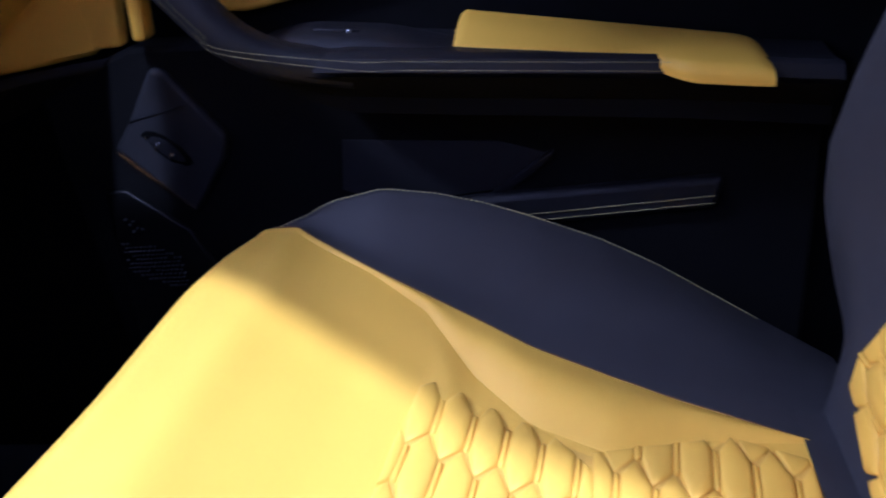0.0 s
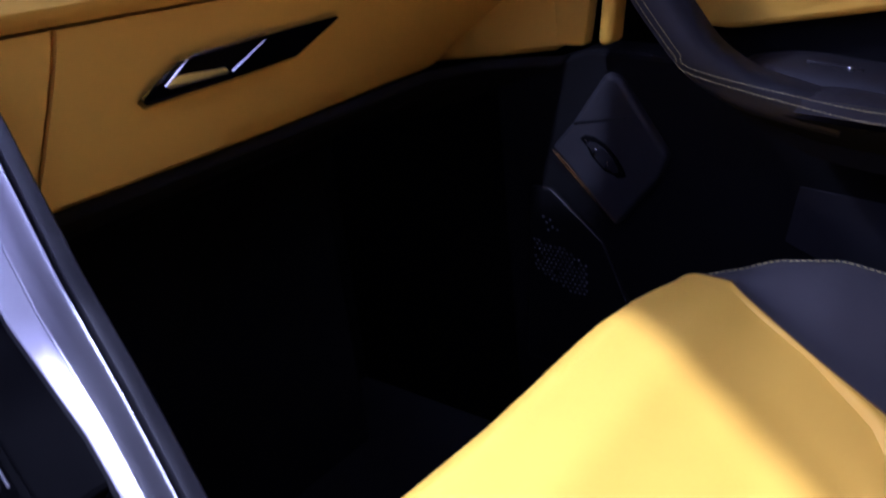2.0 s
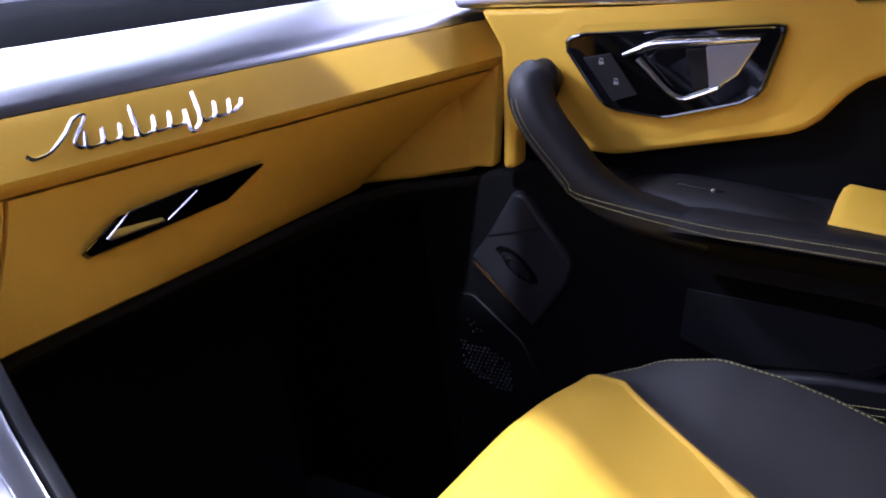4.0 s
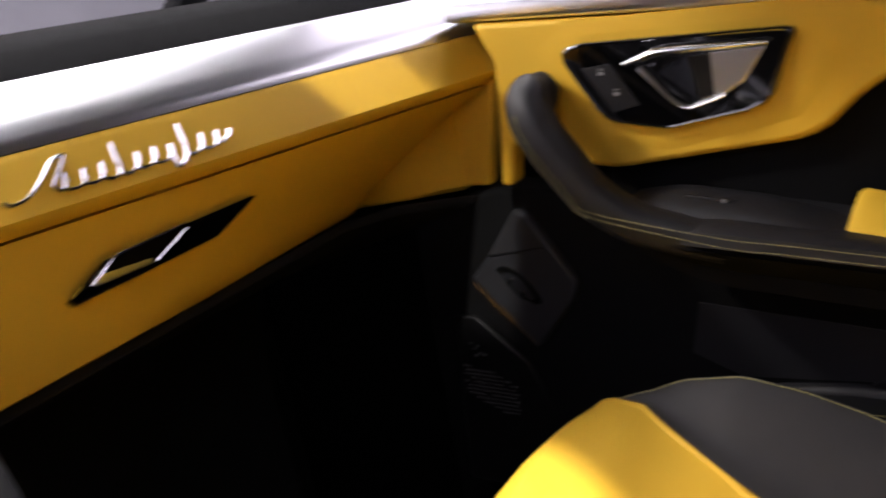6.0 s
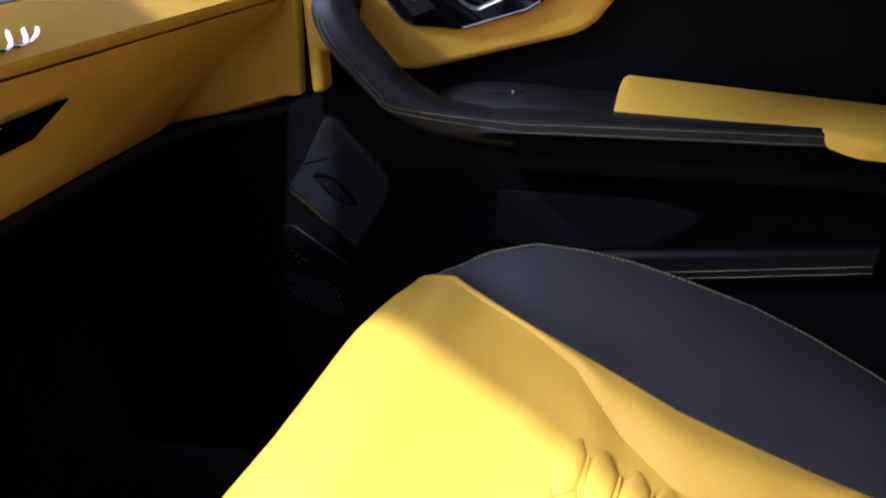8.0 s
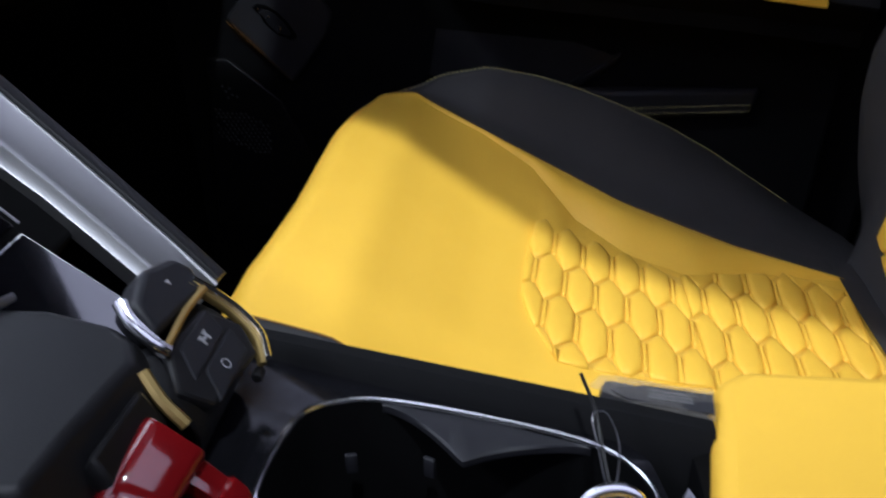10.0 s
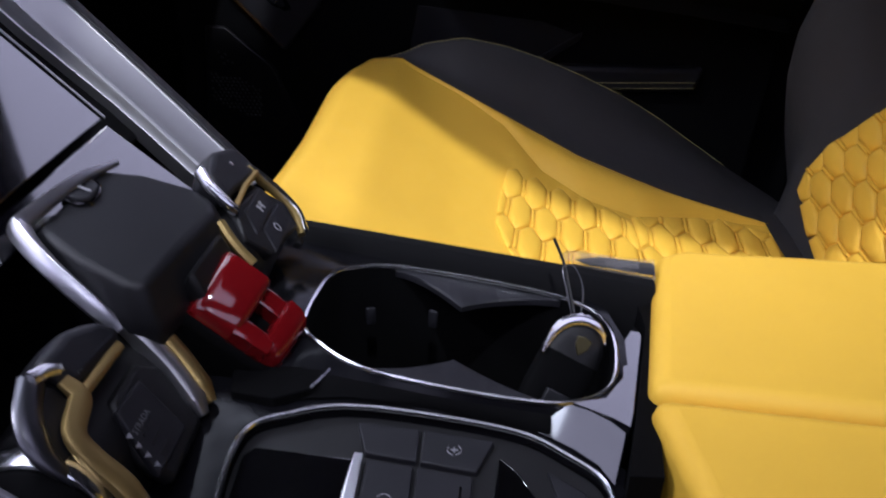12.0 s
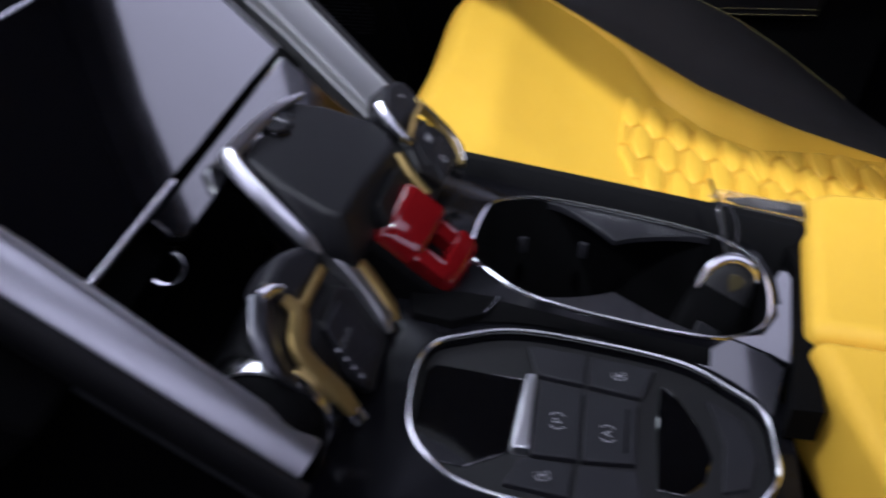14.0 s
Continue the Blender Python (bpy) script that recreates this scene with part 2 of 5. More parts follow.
# ---- the shell of the car ----
def build_shell():
    structure("floor", box((0.25, 0.2, -0.02), (2.2, 1.9, 0.04), 0.004), CARPET, "black carpeted car floor", "floor")
    structure("firewall", box((-0.755, 0.2, 0.385), (0.05, 1.9, 0.77), 0.01), CARPET, "black carpeted footwell bulkhead", "wall")
    # the roof reaches to the driver's side rail; the windscreen and the driver's window stay open
    # unseen opening, shaped so the spot's shadow edge falls across the seat
    hole = [(-0.12, -0.32), (0.55, -0.32), (0.55, 0.01), (0.30, 0.052), (0.150, 0.104), (0.082, 0.157), (-0.008, 0.211), (-0.12, 0.245)]
    # added notch lights the fascia patch; the forward part shades the elbow pad
    rim = [(-0.30, -0.62), (1.3, -0.62), (1.3, 0.97), (-0.425, 0.97), (-0.425, 0.435), (-0.30, 0.478), (-0.135, 0.472), (-0.125, 0.462), (-0.125, 0.366), (-0.135, 0.356), (-0.30, 0.352)]
    bm = bmesh.new()
    edges = []
    for ring in (hole, rim):
        vs = [bm.verts.new((x, y, 1.19)) for x, y in ring]
        edges += [bm.edges.new((a, b)) for a, b in zip(vs, vs[1:] + vs[:1])]
    bmesh.ops.triangle_fill(bm, edges=edges, use_beauty=True)
    up = bmesh.ops.extrude_face_region(bm, geom=bm.faces[:])
    bmesh.ops.translate(bm, verts=[v for v in up["geom"] if isinstance(v, bmesh.types.BMVert)], vec=(0, 0, 0.04))
    structure("ceiling", bm, HEADLINER, "black fabric car headliner, unseen, cut to shape the light", "ceiling")
    arch = [(-0.30, 1.092), (-0.15, 1.112), (0.05, 1.124), (0.20, 1.128), (0.40, 1.112), (0.65, 1.08), (1.0, 1.02), (1.3, 0.96)]
    rail = loft([[Vector((x, 0.90, z + 0.045)), Vector((x, 0.925, z + 0.008)), Vector((x, 0.95, z)), Vector((x, 0.975, z)), Vector((x, 0.985, 1.2)), Vector((x, 0.92, 1.2))] for x, z in arch])
    structure("roof_rail", rail, HEADLINER, "black arched roof rail over the door window", "trim")
    structure("wall_rear", box((1.3, 0.2, 0.6), (0.05, 1.9, 1.25), 0.01), HEADLINER, "black rear cabin trim", "wall")
    pts = [(-0.85, 0.95, 0.82), (-0.80, 0.95, 0.82), (-0.24, 0.95, 1.2), (-0.32, 0.95, 1.2)]
    structure("pillar_front", prism(pts, (0, 0.06, 0), 0.01), HEADLINER, "black windscreen pillar trim", "pillar")
    # body side outside of the passenger door
    structure("wall_side", box((0.3, 0.98, 0.4), (2.2, 0.06, 0.84), 0.01), SHADED_BLACK, "black body side behind the door trim", "wall")
    pts = [(0.47, 0.90, 0.02), (0.54, 0.90, 0.02), (0.60, 0.90, 1.18), (0.50, 0.90, 1.18), (0.43, 0.90, 0.56), (0.40, 0.90, 0.3)]
    structure("pillar_middle", prism(pts, (0, 0.06, 0), 0.012), PLASTIC, "black door pillar trim beside the seat", "pillar")
    structure("door_rear", box((0.85, 0.92, 0.42), (0.6, 0.05, 0.8), 0.02), PLASTIC, "black rear door trim", "door")
    # the driver's side: unseen door, added to block low light
    pts = [(-0.62, -0.66, 0.05), (1.2, -0.66, 0.05), (1.2, -0.66, 0.70), (0.4, -0.66, 0.76), (-0.62, -0.66, 0.80)]
    structure("door_driver_blocker", prism(pts, (0, -0.06, 0), 0.01), PLASTIC, "added unseen driver's door panel that blocks low light", "door")
    # the hall round the car
    structure("hall_floor", box((0, 0, -0.55), (16, 16, 0.1)), PAINT, "grey hall floor under the car", "floor")
    structure("hall_ceiling", box((0, 0, 3.65), (16, 16, 0.1)), PAINT, "grey hall ceiling", "ceiling")
    for name, x0, x1 in (("ceiling_panel_1", -4.5, -0.3), ("ceiling_panel_2", 0.55, 6.0)):
        structure(name, box(((x0 + x1) / 2, 1.0, 3.58), (x1 - x0, 13.6, 0.04), 0.01), PANEL, "pale luminous hall ceiling panel", "ceiling light")
    # unseen light box, added so the aluminium band mirrors white
    structure("ceiling_panel_3", box((-1.45, 1.65, 3.50), (2.0, 2.4, 0.04), 0.01), TUBE, "added bright white light box, unseen", "ceiling light")
    for name, c, s in (("hall_wall_1", (-8, 0, 1.5), (0.1, 16, 4.2)), ("hall_wall_2", (8, 0, 1.5), (0.1, 16, 4.2)), ("hall_wall_3", (0, -8, 1.5), (16, 0.1, 4.2)), ("hall_wall_4", (0, 8, 1.5), (16, 0.1, 4.2))):
        structure(name, box(c, s), PAINT, "pale painted hall wall", "wall")


build_shell()


# ---- dashboard ----
def lip_x(y):
    return -0.315 + 0.17 * (y - 0.35)


def build_dashboard():
    dash = thing("dashboard", "yellow leather dashboard with satin aluminium trim and glovebox", "dashboard", (-0.40, 0.55, 0.0))
    ys = [0.22 + 0.035 * i for i in range(21)]

    def band(section, y_list=ys):
        return loft([[Vector(p) for p in section(y)] for y in y_list], closed=False, caps=False)

    def solid(section, y_list=ys):
        return loft([[Vector(p) for p in section(y)] for y in y_list])
    # black upper deck
    # unseen driver's half, added to keep windscreen light out of the footwell
    part("driver_deck_blocker", solid(lambda y: [(lip_x(y) - 0.10, y, 0.80), (lip_x(y) - 0.16, y, 0.815), (lip_x(y) - 0.40, y, 0.80), (lip_x(y) - 0.40, y, 0.66), (lip_x(y) - 0.12, y, 0.68)], [-0.62 + 0.07 * k for k in range(13)]), SUEDE, dash, "added unseen matt black deck that blocks windscreen light")
    part("upper_deck", solid(lambda y: [(lip_x(y) - 0.075, y, 0.8125), (lip_x(y) - 0.10, y, 0.832), (lip_x(y) - 0.16, y, 0.846), (lip_x(y) - 0.45, y, 0.83), (lip_x(y) - 0.45, y, 0.70), (lip_x(y) - 0.09, y, 0.74)]), SUEDE, dash, "matt black upper deck")
    # aluminium band
    part("aluminium_band", solid(lambda y: [(lip_x(y) - 0.0235, y, 0.7685), (lip_x(y) - 0.024, y, 0.7735), (lip_x(y) - 0.0265, y, 0.7777), (lip_x(y) - 0.040, y, 0.7890), (lip_x(y) - 0.056, y, 0.8012), (lip_x(y) - 0.068, y, 0.8100), (lip_x(y) - 0.072, y, 0.8125), (lip_x(y) - 0.085, y, 0.8125), (lip_x(y) - 0.085, y, 0.765)]), ALU, dash, "brushed satin aluminium band")

    def fascia(y):
        x = lip_x(y)
        return [(x - 0.05, y, 0.765), (x - 0.0215, y, 0.7678), (x - 0.017, y, 0.763), (x - 0.003, y, 0.734), (x, y, 0.728), (x - 0.002, y, 0.7225), (x - 0.010, y, 0.716), (x - 0.06, y, 0.716)]
    body = part("fascia", solid(fascia), YELLOW, dash)

    def bottom(y, end=False):
        return interp(y, [0.2, 0.55, 0.65, 0.76, 0.79, 0.82, 0.85, 0.89], [-0.345, -0.354, -0.362, -0.368] + ([-0.355, -0.320, -0.272, -0.222] if end else [-0.369, -0.369, -0.370, -0.371]))

    def lower(y, end=False):
        x, b = lip_x(y) - 0.012, bottom(y, end)
        pts = [(x, y, 0.7135)]
        for k in range(1, 8):
            t = k / 8
            pts.append((x + (b - x) * t ** 1.15, y, 0.7135 - (0.7135 - 0.603) * t + 0.008 * math.sin(math.pi * t)))
        pts += [(b - 0.002, y, 0.600), (b - 0.014, y, 0.594), (b - 0.16, y, 0.594), (x - 0.16, y, 0.7135)]
        return pts
    def gap(t):
        return 0.362 - 0.034 * t ** 1.3

    def slice_at(y0, y1, s, inset=0.0, end=False):
        """A section between two sides whose y runs with the depth of the shut line."""
        out = []
        base = lower(0.5)
        for k, p in enumerate(base):
            t = min(1.0, max(0.0, (0.7135 - p[2]) / 0.11)) if k < 10 else (1.0 if k == 10 else 0.0)
            a = y0(t) if callable(y0) else y0
            b = y1(t) if callable(y1) else y1
            y = a + (b - a) * s
            q = lower(y, end)[k]
            out.append(Vector((q[0] - inset, y, q[2])))
        return out
    part("side_cover", loft([slice_at(0.18, lambda t: gap(t) - 0.002, k / 6) for k in range(7)]), YELLOW, dash)
    box_lid = part("glovebox_lid", loft([slice_at(lambda t: gap(t) + 0.002, lambda t: 0.882 - 0.100 * t, k / 30) for k in range(31)]), YELLOW, dash)
    part("end_panel", loft([slice_at(lambda t: 0.874 - 0.104 * t, 0.890, k / 12, 0.052, True) for k in range(13)]), YELLOW, dash)
    part("dark_gap", loft([slice_at(lambda t: gap(t) - 0.003, lambda t: gap(t) + 0.003, k / 2, 0.005) for k in range(3)]), GROOVE, dash, "dark shut line of the glovebox")

    def face(y, z, out=0.0):
        x, b = lip_x(y) - 0.012, bottom(y)
        t = (0.7135 - z) / (0.7135 - 0.603)
        return Vector((x + (b - x) * t ** 1.15 + out, y, z + out * 0.5))
    # handle plate
    plate = [(0.410, 0.657), (0.439, 0.677), (0.500, 0.6805), (0.577, 0.6835), (0.582, 0.6815), (0.546, 0.6575), (0.500, 0.6545), (0.416, 0.6505)]
    handle = part("glovebox_handle", prism([face(y, z, 0.004) for y, z in plate], (-0.012, 0, -0.006), 0.0015), GLOSS, box_lid, "gloss black glovebox handle plate")
    pull = [(0.428, 0.6600), (0.447, 0.6755), (0.506, 0.6795), (0.509, 0.6760), (0.483, 0.6585)]
    part("pull_recess", prism([face(y, z, 0.0060) for y, z in pull], (-0.004, 0, -0.002), 0.0008), SHADED_BLACK, handle)
    part("pull_blade", prism([face(y, z, 0.0085) for y, z in ((0.4285, 0.6612), (0.436, 0.6655), (0.476, 0.6625), (0.480, 0.6580), (0.431, 0.6578))], (-0.003, 0, -0.002), 0.0012, 3), ALU, handle, "satin chrome finger blade")
    part("chrome_edge", sweep([face(y, z, 0.0078) for y, z in ((0.427, 0.6595), (0.4465, 0.6765), (0.508, 0.6805))], 0.0020, 0.0015, segs=6), CHROME, handle, "thin chrome edge")
    part("chrome_edge", sweep([face(y, z, 0.0078) for y, z in ((0.509, 0.6760), (0.496, 0.6670), (0.482, 0.6580))], 0.0022, 0.0016, segs=6), CHROME, handle, "thin chrome edge")
    # flowing chrome badge, drawn as a plain looped line
    def on_face(y, z, out=0.003):
        t = (0.762 - z) / 0.028
        return Vector((lip_x(y) - 0.017 + 0.014 * t + out, y, z + out * 0.4))
    pts = [on_face(0.379, 0.7405), on_face(0.384, 0.7370), on_face(0.396, 0.7395), on_face(0.410, 0.7480), on_face(0.421, 0.7570), on_face(0.430, 0.7588), on_face(0.424, 0.7520), on_face(0.414, 0.7420)]
    y = 0.414
    for i in range(10):
        hi = {3: 0.7580, 6: 0.7470, 7: 0.7590}.get(i, 0.7475)
        lo = 0.7305 if i == 6 else 0.7375
        pts += [on_face(y + 0.0050, 0.7375), on_face(y + 0.0100, hi), on_face(y + 0.0068, lo)]
        y += 0.0134
    pts += [on_face(y + 0.004, 0.7405), on_face(y + 0.008, 0.7455)]
    part("badge", sweep(spline(pts, 5), 0.0034, 0.0036, up=(1, 0, 0.3), segs=6), CHROME, dash, "flowing chrome badge line on the fascia")
    # end cap towards the door
    part("end_cover", prism([(lip_x(0.884) - 0.005, 0.884, 0.715), (lip_x(0.884) - 0.02, 0.884, 0.76), (-0.40, 0.884, 0.80), (-0.45, 0.884, 0.60), (-0.25, 0.884, 0.60)], (0, 0.02, 0), 0.004), YELLOW, dash)
    part("lower_trim", prism([(-0.366, 0.24, 0.593), (-0.376, 0.77, 0.593), (-0.345, 0.83, 0.593), (-0.26, 0.88, 0.593), (-0.70, 0.88, 0.45), (-0.70, 0.24, 0.45)], (0, 0, -0.012), 0.003), CARPET, dash, "black felt under the dashboard")
    part("stay", box((-0.66, 0.55, 0.29), (0.10, 0.55, 0.62), 0.01), CARPET, dash, "black felt under the dashboard")


build_dashboard()


# ---- passenger door ----
def build_door():
    door = thing("passenger_door", "yellow and black leather door trim with gloss black latch bezel", "car door", (0.2, 0.90, 0.0))
    W = 0.85

    def at(x, z, y=W):
        return Vector((x, y, z))
    upper = [at(-0.226, 0.7812), at(0.62, 0.7315), at(0.62, 0.705), at(0.311, 0.7025), at(0.185, 0.7015), at(0.162, 0.700), at(0.145, 0.694), at(0.130, 0.683), at(0.109, 0.661), at(0.097, 0.6535), at(0.082, 0.6485), at(-0.070, 0.628), at(-0.087, 0.627), at(-0.110, 0.630), at(-0.150, 0.648), at(-0.196, 0.655), at(-0.202, 0.609), at(-0.217, 0.608), at(-0.212, 0.653), at(-0.207, 0.705), at(-0.205, 0.741)]
    top = part("upper_trim", prism(upper, (0, 0.03, 0), 0.006, 3), YELLOW, door)
    # soft raised field round the bezel
    field = [(-0.143, 0.742), (-0.112, 0.762), (0.110, 0.757), (0.128, 0.738), (0.075, 0.674), (-0.026, 0.6515), (-0.092, 0.657)]
    rings = []
    for grow, y in ((1.20, 0.0005), (1.10, -0.0004), (1.0, -0.0012), (0.93, -0.0015)):
        rings.append([at(-0.012 + (x + 0.012) * (1 + (grow - 1) * 0.75), 0.706 + (z - 0.706) * grow, W + y) for x, z in field])
    part("bezel_surround", loft(rings), YELLOW, top, "", 80)
    part("sill_band", prism([at(-0.258, 0.7843), at(0.62, 0.7325), at(0.62, 0.757), at(-0.258, 0.810)], (0, 0.07, 0), 0.007, 3), ALU, door, "satin aluminium window sill band")
    bez = [(-0.1225, 0.7335), (-0.1225, 0.7425), (-0.117, 0.7468), (-0.103, 0.7490), (0.072, 0.7455), (0.0795, 0.7440), (0.0805, 0.7395), (0.0635, 0.694), (0.057, 0.6865), (0.0437, 0.6805), (-0.022, 0.6685), (-0.030, 0.6680), (-0.075, 0.6755), (-0.086, 0.6800), (-0.0935, 0.688)]
    rings = []
    for grow, y in ((1.0, -0.002), (1.0, -0.0062), (0.985, -0.0085), (0.955, -0.0096), (0.925, -0.0090)):
        rings.append([at(-0.015 + (x + 0.015) * (1.03 - (1 - grow) * 0.7), 0.708 + (z - 0.708) * grow * 1.06, W + y) for x, z in bez])
    bezel = part("latch_bezel", loft(rings), GLOSS, door, "gloss black six-sided bezel", 50)
    bowl = [at(-0.045, 0.7215, W - 0.0105), at(-0.028, 0.7330, W - 0.0105), at(0.060, 0.733, W - 0.0105), at(0.040, 0.706, W - 0.0105), at(0.024, 0.697, W - 0.0105), at(-0.004, 0.689, W - 0.0105), at(-0.020, 0.697, W - 0.0105)]
    part("latch_bowl", prism(bowl, (0, 0.003, 0), 0.001), GLOSS, bezel)
    part("bowl_step", prism([at(-0.004, 0.731, W - 0.0115), at(0.0155, 0.731, W - 0.0115), at(0.016, 0.696, W - 0.0115), at(0.003, 0.693, W - 0.0115)], (0, 0.004, 0), 0.0012), PLASTIC, bezel)
    part("latch_plate", prism([at(0.0157, 0.7323, W - 0.0140), at(0.061, 0.7335, W - 0.0140), at(0.0425, 0.7056, W - 0.0140), at(0.028, 0.6972, W - 0.0140), at(0.0174, 0.6945, W - 0.0140)], (0, 0.0045, 0), 0.001), ALU, bezel, "grey satin latch plate")
    rail = spline([at(-0.0627, 0.7286, W - 0.0140), at(-0.045, 0.7335, W - 0.0170), at(-0.0275, 0.7376, W - 0.0190), at(0.015, 0.7378, W - 0.0200), at(0.064, 0.7372, W - 0.0190)], 6)
    part("latch_handle", sweep(rail, 0.0082, 0.008, up=(0, 1, 0), segs=10, scale=[interp(k / 24, [0, 0.2, 0.45, 0.8, 1], [0.55, 0.85, 1.0, 0.7, 0.4]) for k in range(25)]), CHROME, bezel, "bright chrome latch rail")
    limb = spline([at(-0.0475, 0.7245, W - 0.0150), at(-0.034, 0.7100, W - 0.0165), at(-0.0218, 0.6963, W - 0.0165), at(-0.013, 0.6895, W - 0.0165), at(-0.0045, 0.6866, W - 0.0165), at(0.010, 0.6905, W - 0.0165), at(0.0269, 0.6961, W - 0.0160)], 5)
    part("latch_limb", sweep(limb, 0.0045, 0.006, up=(0, 1, 0), segs=10, scale=[interp(k / 30, [0, 0.3, 0.65, 1], [1.3, 0.9, 1.0, 0.6]) for k in range(31)]), BAR, bezel, "dark chrome lower latch limb")
    # glint along the limb, put in as a bright strip
    part("limb_glint", sweep([p + Vector((0, -0.0018, -0.0006)) for p in limb[16:]], 0.0026, 0.003, up=(0, 1, 0), segs=8), CHROME, bezel, "bright chrome strip put in as a glint")
    part("lock_panel", prism([at(-0.106, 0.7275, W - 0.0103), at(-0.078, 0.7305, W - 0.0103), at(-0.052, 0.690, W - 0.0103), at(-0.078, 0.684, W - 0.0103)], (0, 0.003, 0), 0.0004), SOFT_GREY, bezel)
    for x, z in ((-0.087, 0.7218), (-0.073, 0.7018)):
        part("lock_mark", join(box((x, W - 0.0106, z), (0.0048, 0.0006, 0.0028)), box((x - 0.0014, W - 0.0106, z + 0.0028), (0.0007, 0.0006, 0.0030)), box((x + 0.0014, W - 0.0106, z + 0.0034), (0.0007, 0.0006, 0.0018)), box((x, W - 0.0106, z + 0.0044), (0.0034, 0.0006, 0.0007))), MARK, bezel, "pale printed lock sign")
    # suede panel
    part("suede_panel", prism([at(-0.10, 0.64, 0.866), at(0.10, 0.67, 0.866), at(0.15, 0.712, 0.866), at(0.62, 0.712, 0.866), at(0.62, 0.48, 0.872), at(-0.10, 0.55, 0.872)], (0, 0.03, 0), 0.004), SUEDE, door, "black suede middle panel")

    def zs(x):
        return 0.593 - 0.137 * (x + 0.06)
    # armrest body
    rings = []
    for i in range(22):
        x = -0.075 + 0.540 * i / 21
        z = zs(x)
        rings.append([Vector(p) for p in ((x, 0.800, z - 0.046), (x, 0.780, z - 0.030), (x, 0.7640, z - 0.013), (x, 0.767, z - 0.001), (x, 0.778, z + 0.005), (x, 0.80, z + 0.009), (x, 0.83, z + 0.013), (x, 0.87, z + 0.016), (x, 0.88, z - 0.06), (x, 0.80, z - 0.060))])
    for k, f in ((0, 0.55), (1, 0.8), (2, 0.95)):
        for p in rings[k]:
            p.z = zs(p.x) + (p.z - zs(p.x)) * f
            p.y = 0.80 + (p.y - 0.80) * (0.6 + 0.4 * f) if p.y < 0.80 else p.y
    def rise(x):
        return Vector((0, interp(x, [-0.06, 0.03, 0.33], [0.0, 0.010, 0.024]), interp(x, [-0.06, 0.03, 0.33], [0.002, 0.007, 0.014])))
    for ring in rings:
        for k, f in ((0, 1), (1, 1), (2, 1), (3, 1), (4, 0.8), (5, 0.3), (9, 0.8)):
            ring[k] += rise(ring[k].x) * f
    for ring in rings:
        x = ring[0].x
        if x < 0.03:
            s = 0.30 + 0.70 * max(0.0, min(1.0, (x + 0.075) / 0.105)) ** 0.7
            c = Vector((x, 0.800, zs(x) - 0.010))
            for p in ring:
                p.xyz = c + (p - c) * s
    # near-black sheet over the armrest's lower face, standing in for shade
    part("armrest_shade_sheet", loft([[Vector((r[0].x, r[k].y - 0.0015, r[k].z - 0.001)) for k in (9, 0, 1)] + [Vector((r[0].x, r[2].y - 0.0012, r[2].z - 0.004))] for r in rings], closed=False, caps=False), SUEDE, door)
    rest = part("armrest", loft(rings), BLACK, door, "black leather armrest with yellow double stitching")
    # pull handle, rising at the front
    path = spline([(-0.160, 0.862, 0.690), (-0.152, 0.838, 0.706), (-0.144, 0.810, 0.7115), (-0.1415, 0.793, 0.7025), (-0.131, 0.786, 0.680), (-0.109, 0.786, 0.648), (-0.083, 0.787, 0.616), (-0.048, 0.791, 0.592), (-0.010, 0.795, 0.580), (0.03, 0.80, 0.570)], 6)
    scale = [interp(i / (len(path) - 1), [0, 0.1, 0.3, 0.5, 0.75, 1], [0.75, 0.85, 0.97, 0.95, 0.88, 0.8]) for i in range(len(path))]
    pull = part("pull_handle", sweep(path, 0.041, 0.048, up=(0, 1, 0), segs=20, power=0.72, scale=scale), BLACK, door, "black leather pull handle with yellow stitching")
    for c, dz in ((0.0045, 0.0), (0.0105, -0.008)):
        seam = []
        for i in range(13, 40, 3):
            d = (path[i + 1] - path[i - 1]).normalized()
            side = d.cross(Vector((0, 1, 0))).normalized()
            deep = (1 - (c / 0.022) ** (2 / 0.75)) ** 0.375 * 0.024 + 0.0004
            seam.append(path[i] - side * c * scale[i] - Vector((0, deep * scale[i], 0)))
        seam += [Vector((x, 0.7625, zs(x) - 0.003 + dz)) + rise(x) for x in (0.03, 0.08, 0.15, 0.25, 0.33)]
        part("stitching", stitches(spline(seam, 6), 0.0040, 0.0030, 0.0007, (0, -0.0010, 0.0006)), THREAD, rest, "yellow thread")
    # tray and switch
    rings = []
    for k in range(15):
        x = -0.062 + 0.182 * k / 14
        f = min(1.0, math.sin(math.pi * min(1.0, (k + 0.4) / 5) / 2)) * interp(x, [0.06, 0.12], [1.0, 0.25])
        z = zs(x) + 0.010
        rings.append([Vector((x, y, z + h * f)) for y, h in ((0.800, -0.004), (0.806, 0.004), (0.816, 0.0092), (0.830, 0.0125), (0.842, 0.0155), (0.852, 0.013), (0.858, -0.004))])
    tray = part("switch_tray", loft(rings), BLACK, door, "", 70)
    part("window_switch", box((0.012, 0.826, zs(0.012) + 0.0207), (0.044, 0.009, 0.0028), 0.001, (-8, 7.8, 0)), PLASTIC, tray)
    bm = bmesh.new()
    bmesh.ops.create_icosphere(bm, subdivisions=2, radius=0.0021, matrix=Matrix.Translation((0.0246, 0.8205, zs(0.0246) + 0.0215)))
    part("switch_lamp", bm, ALU, tray, "small bright switch dot")
    # yellow elbow pad
    rings = []
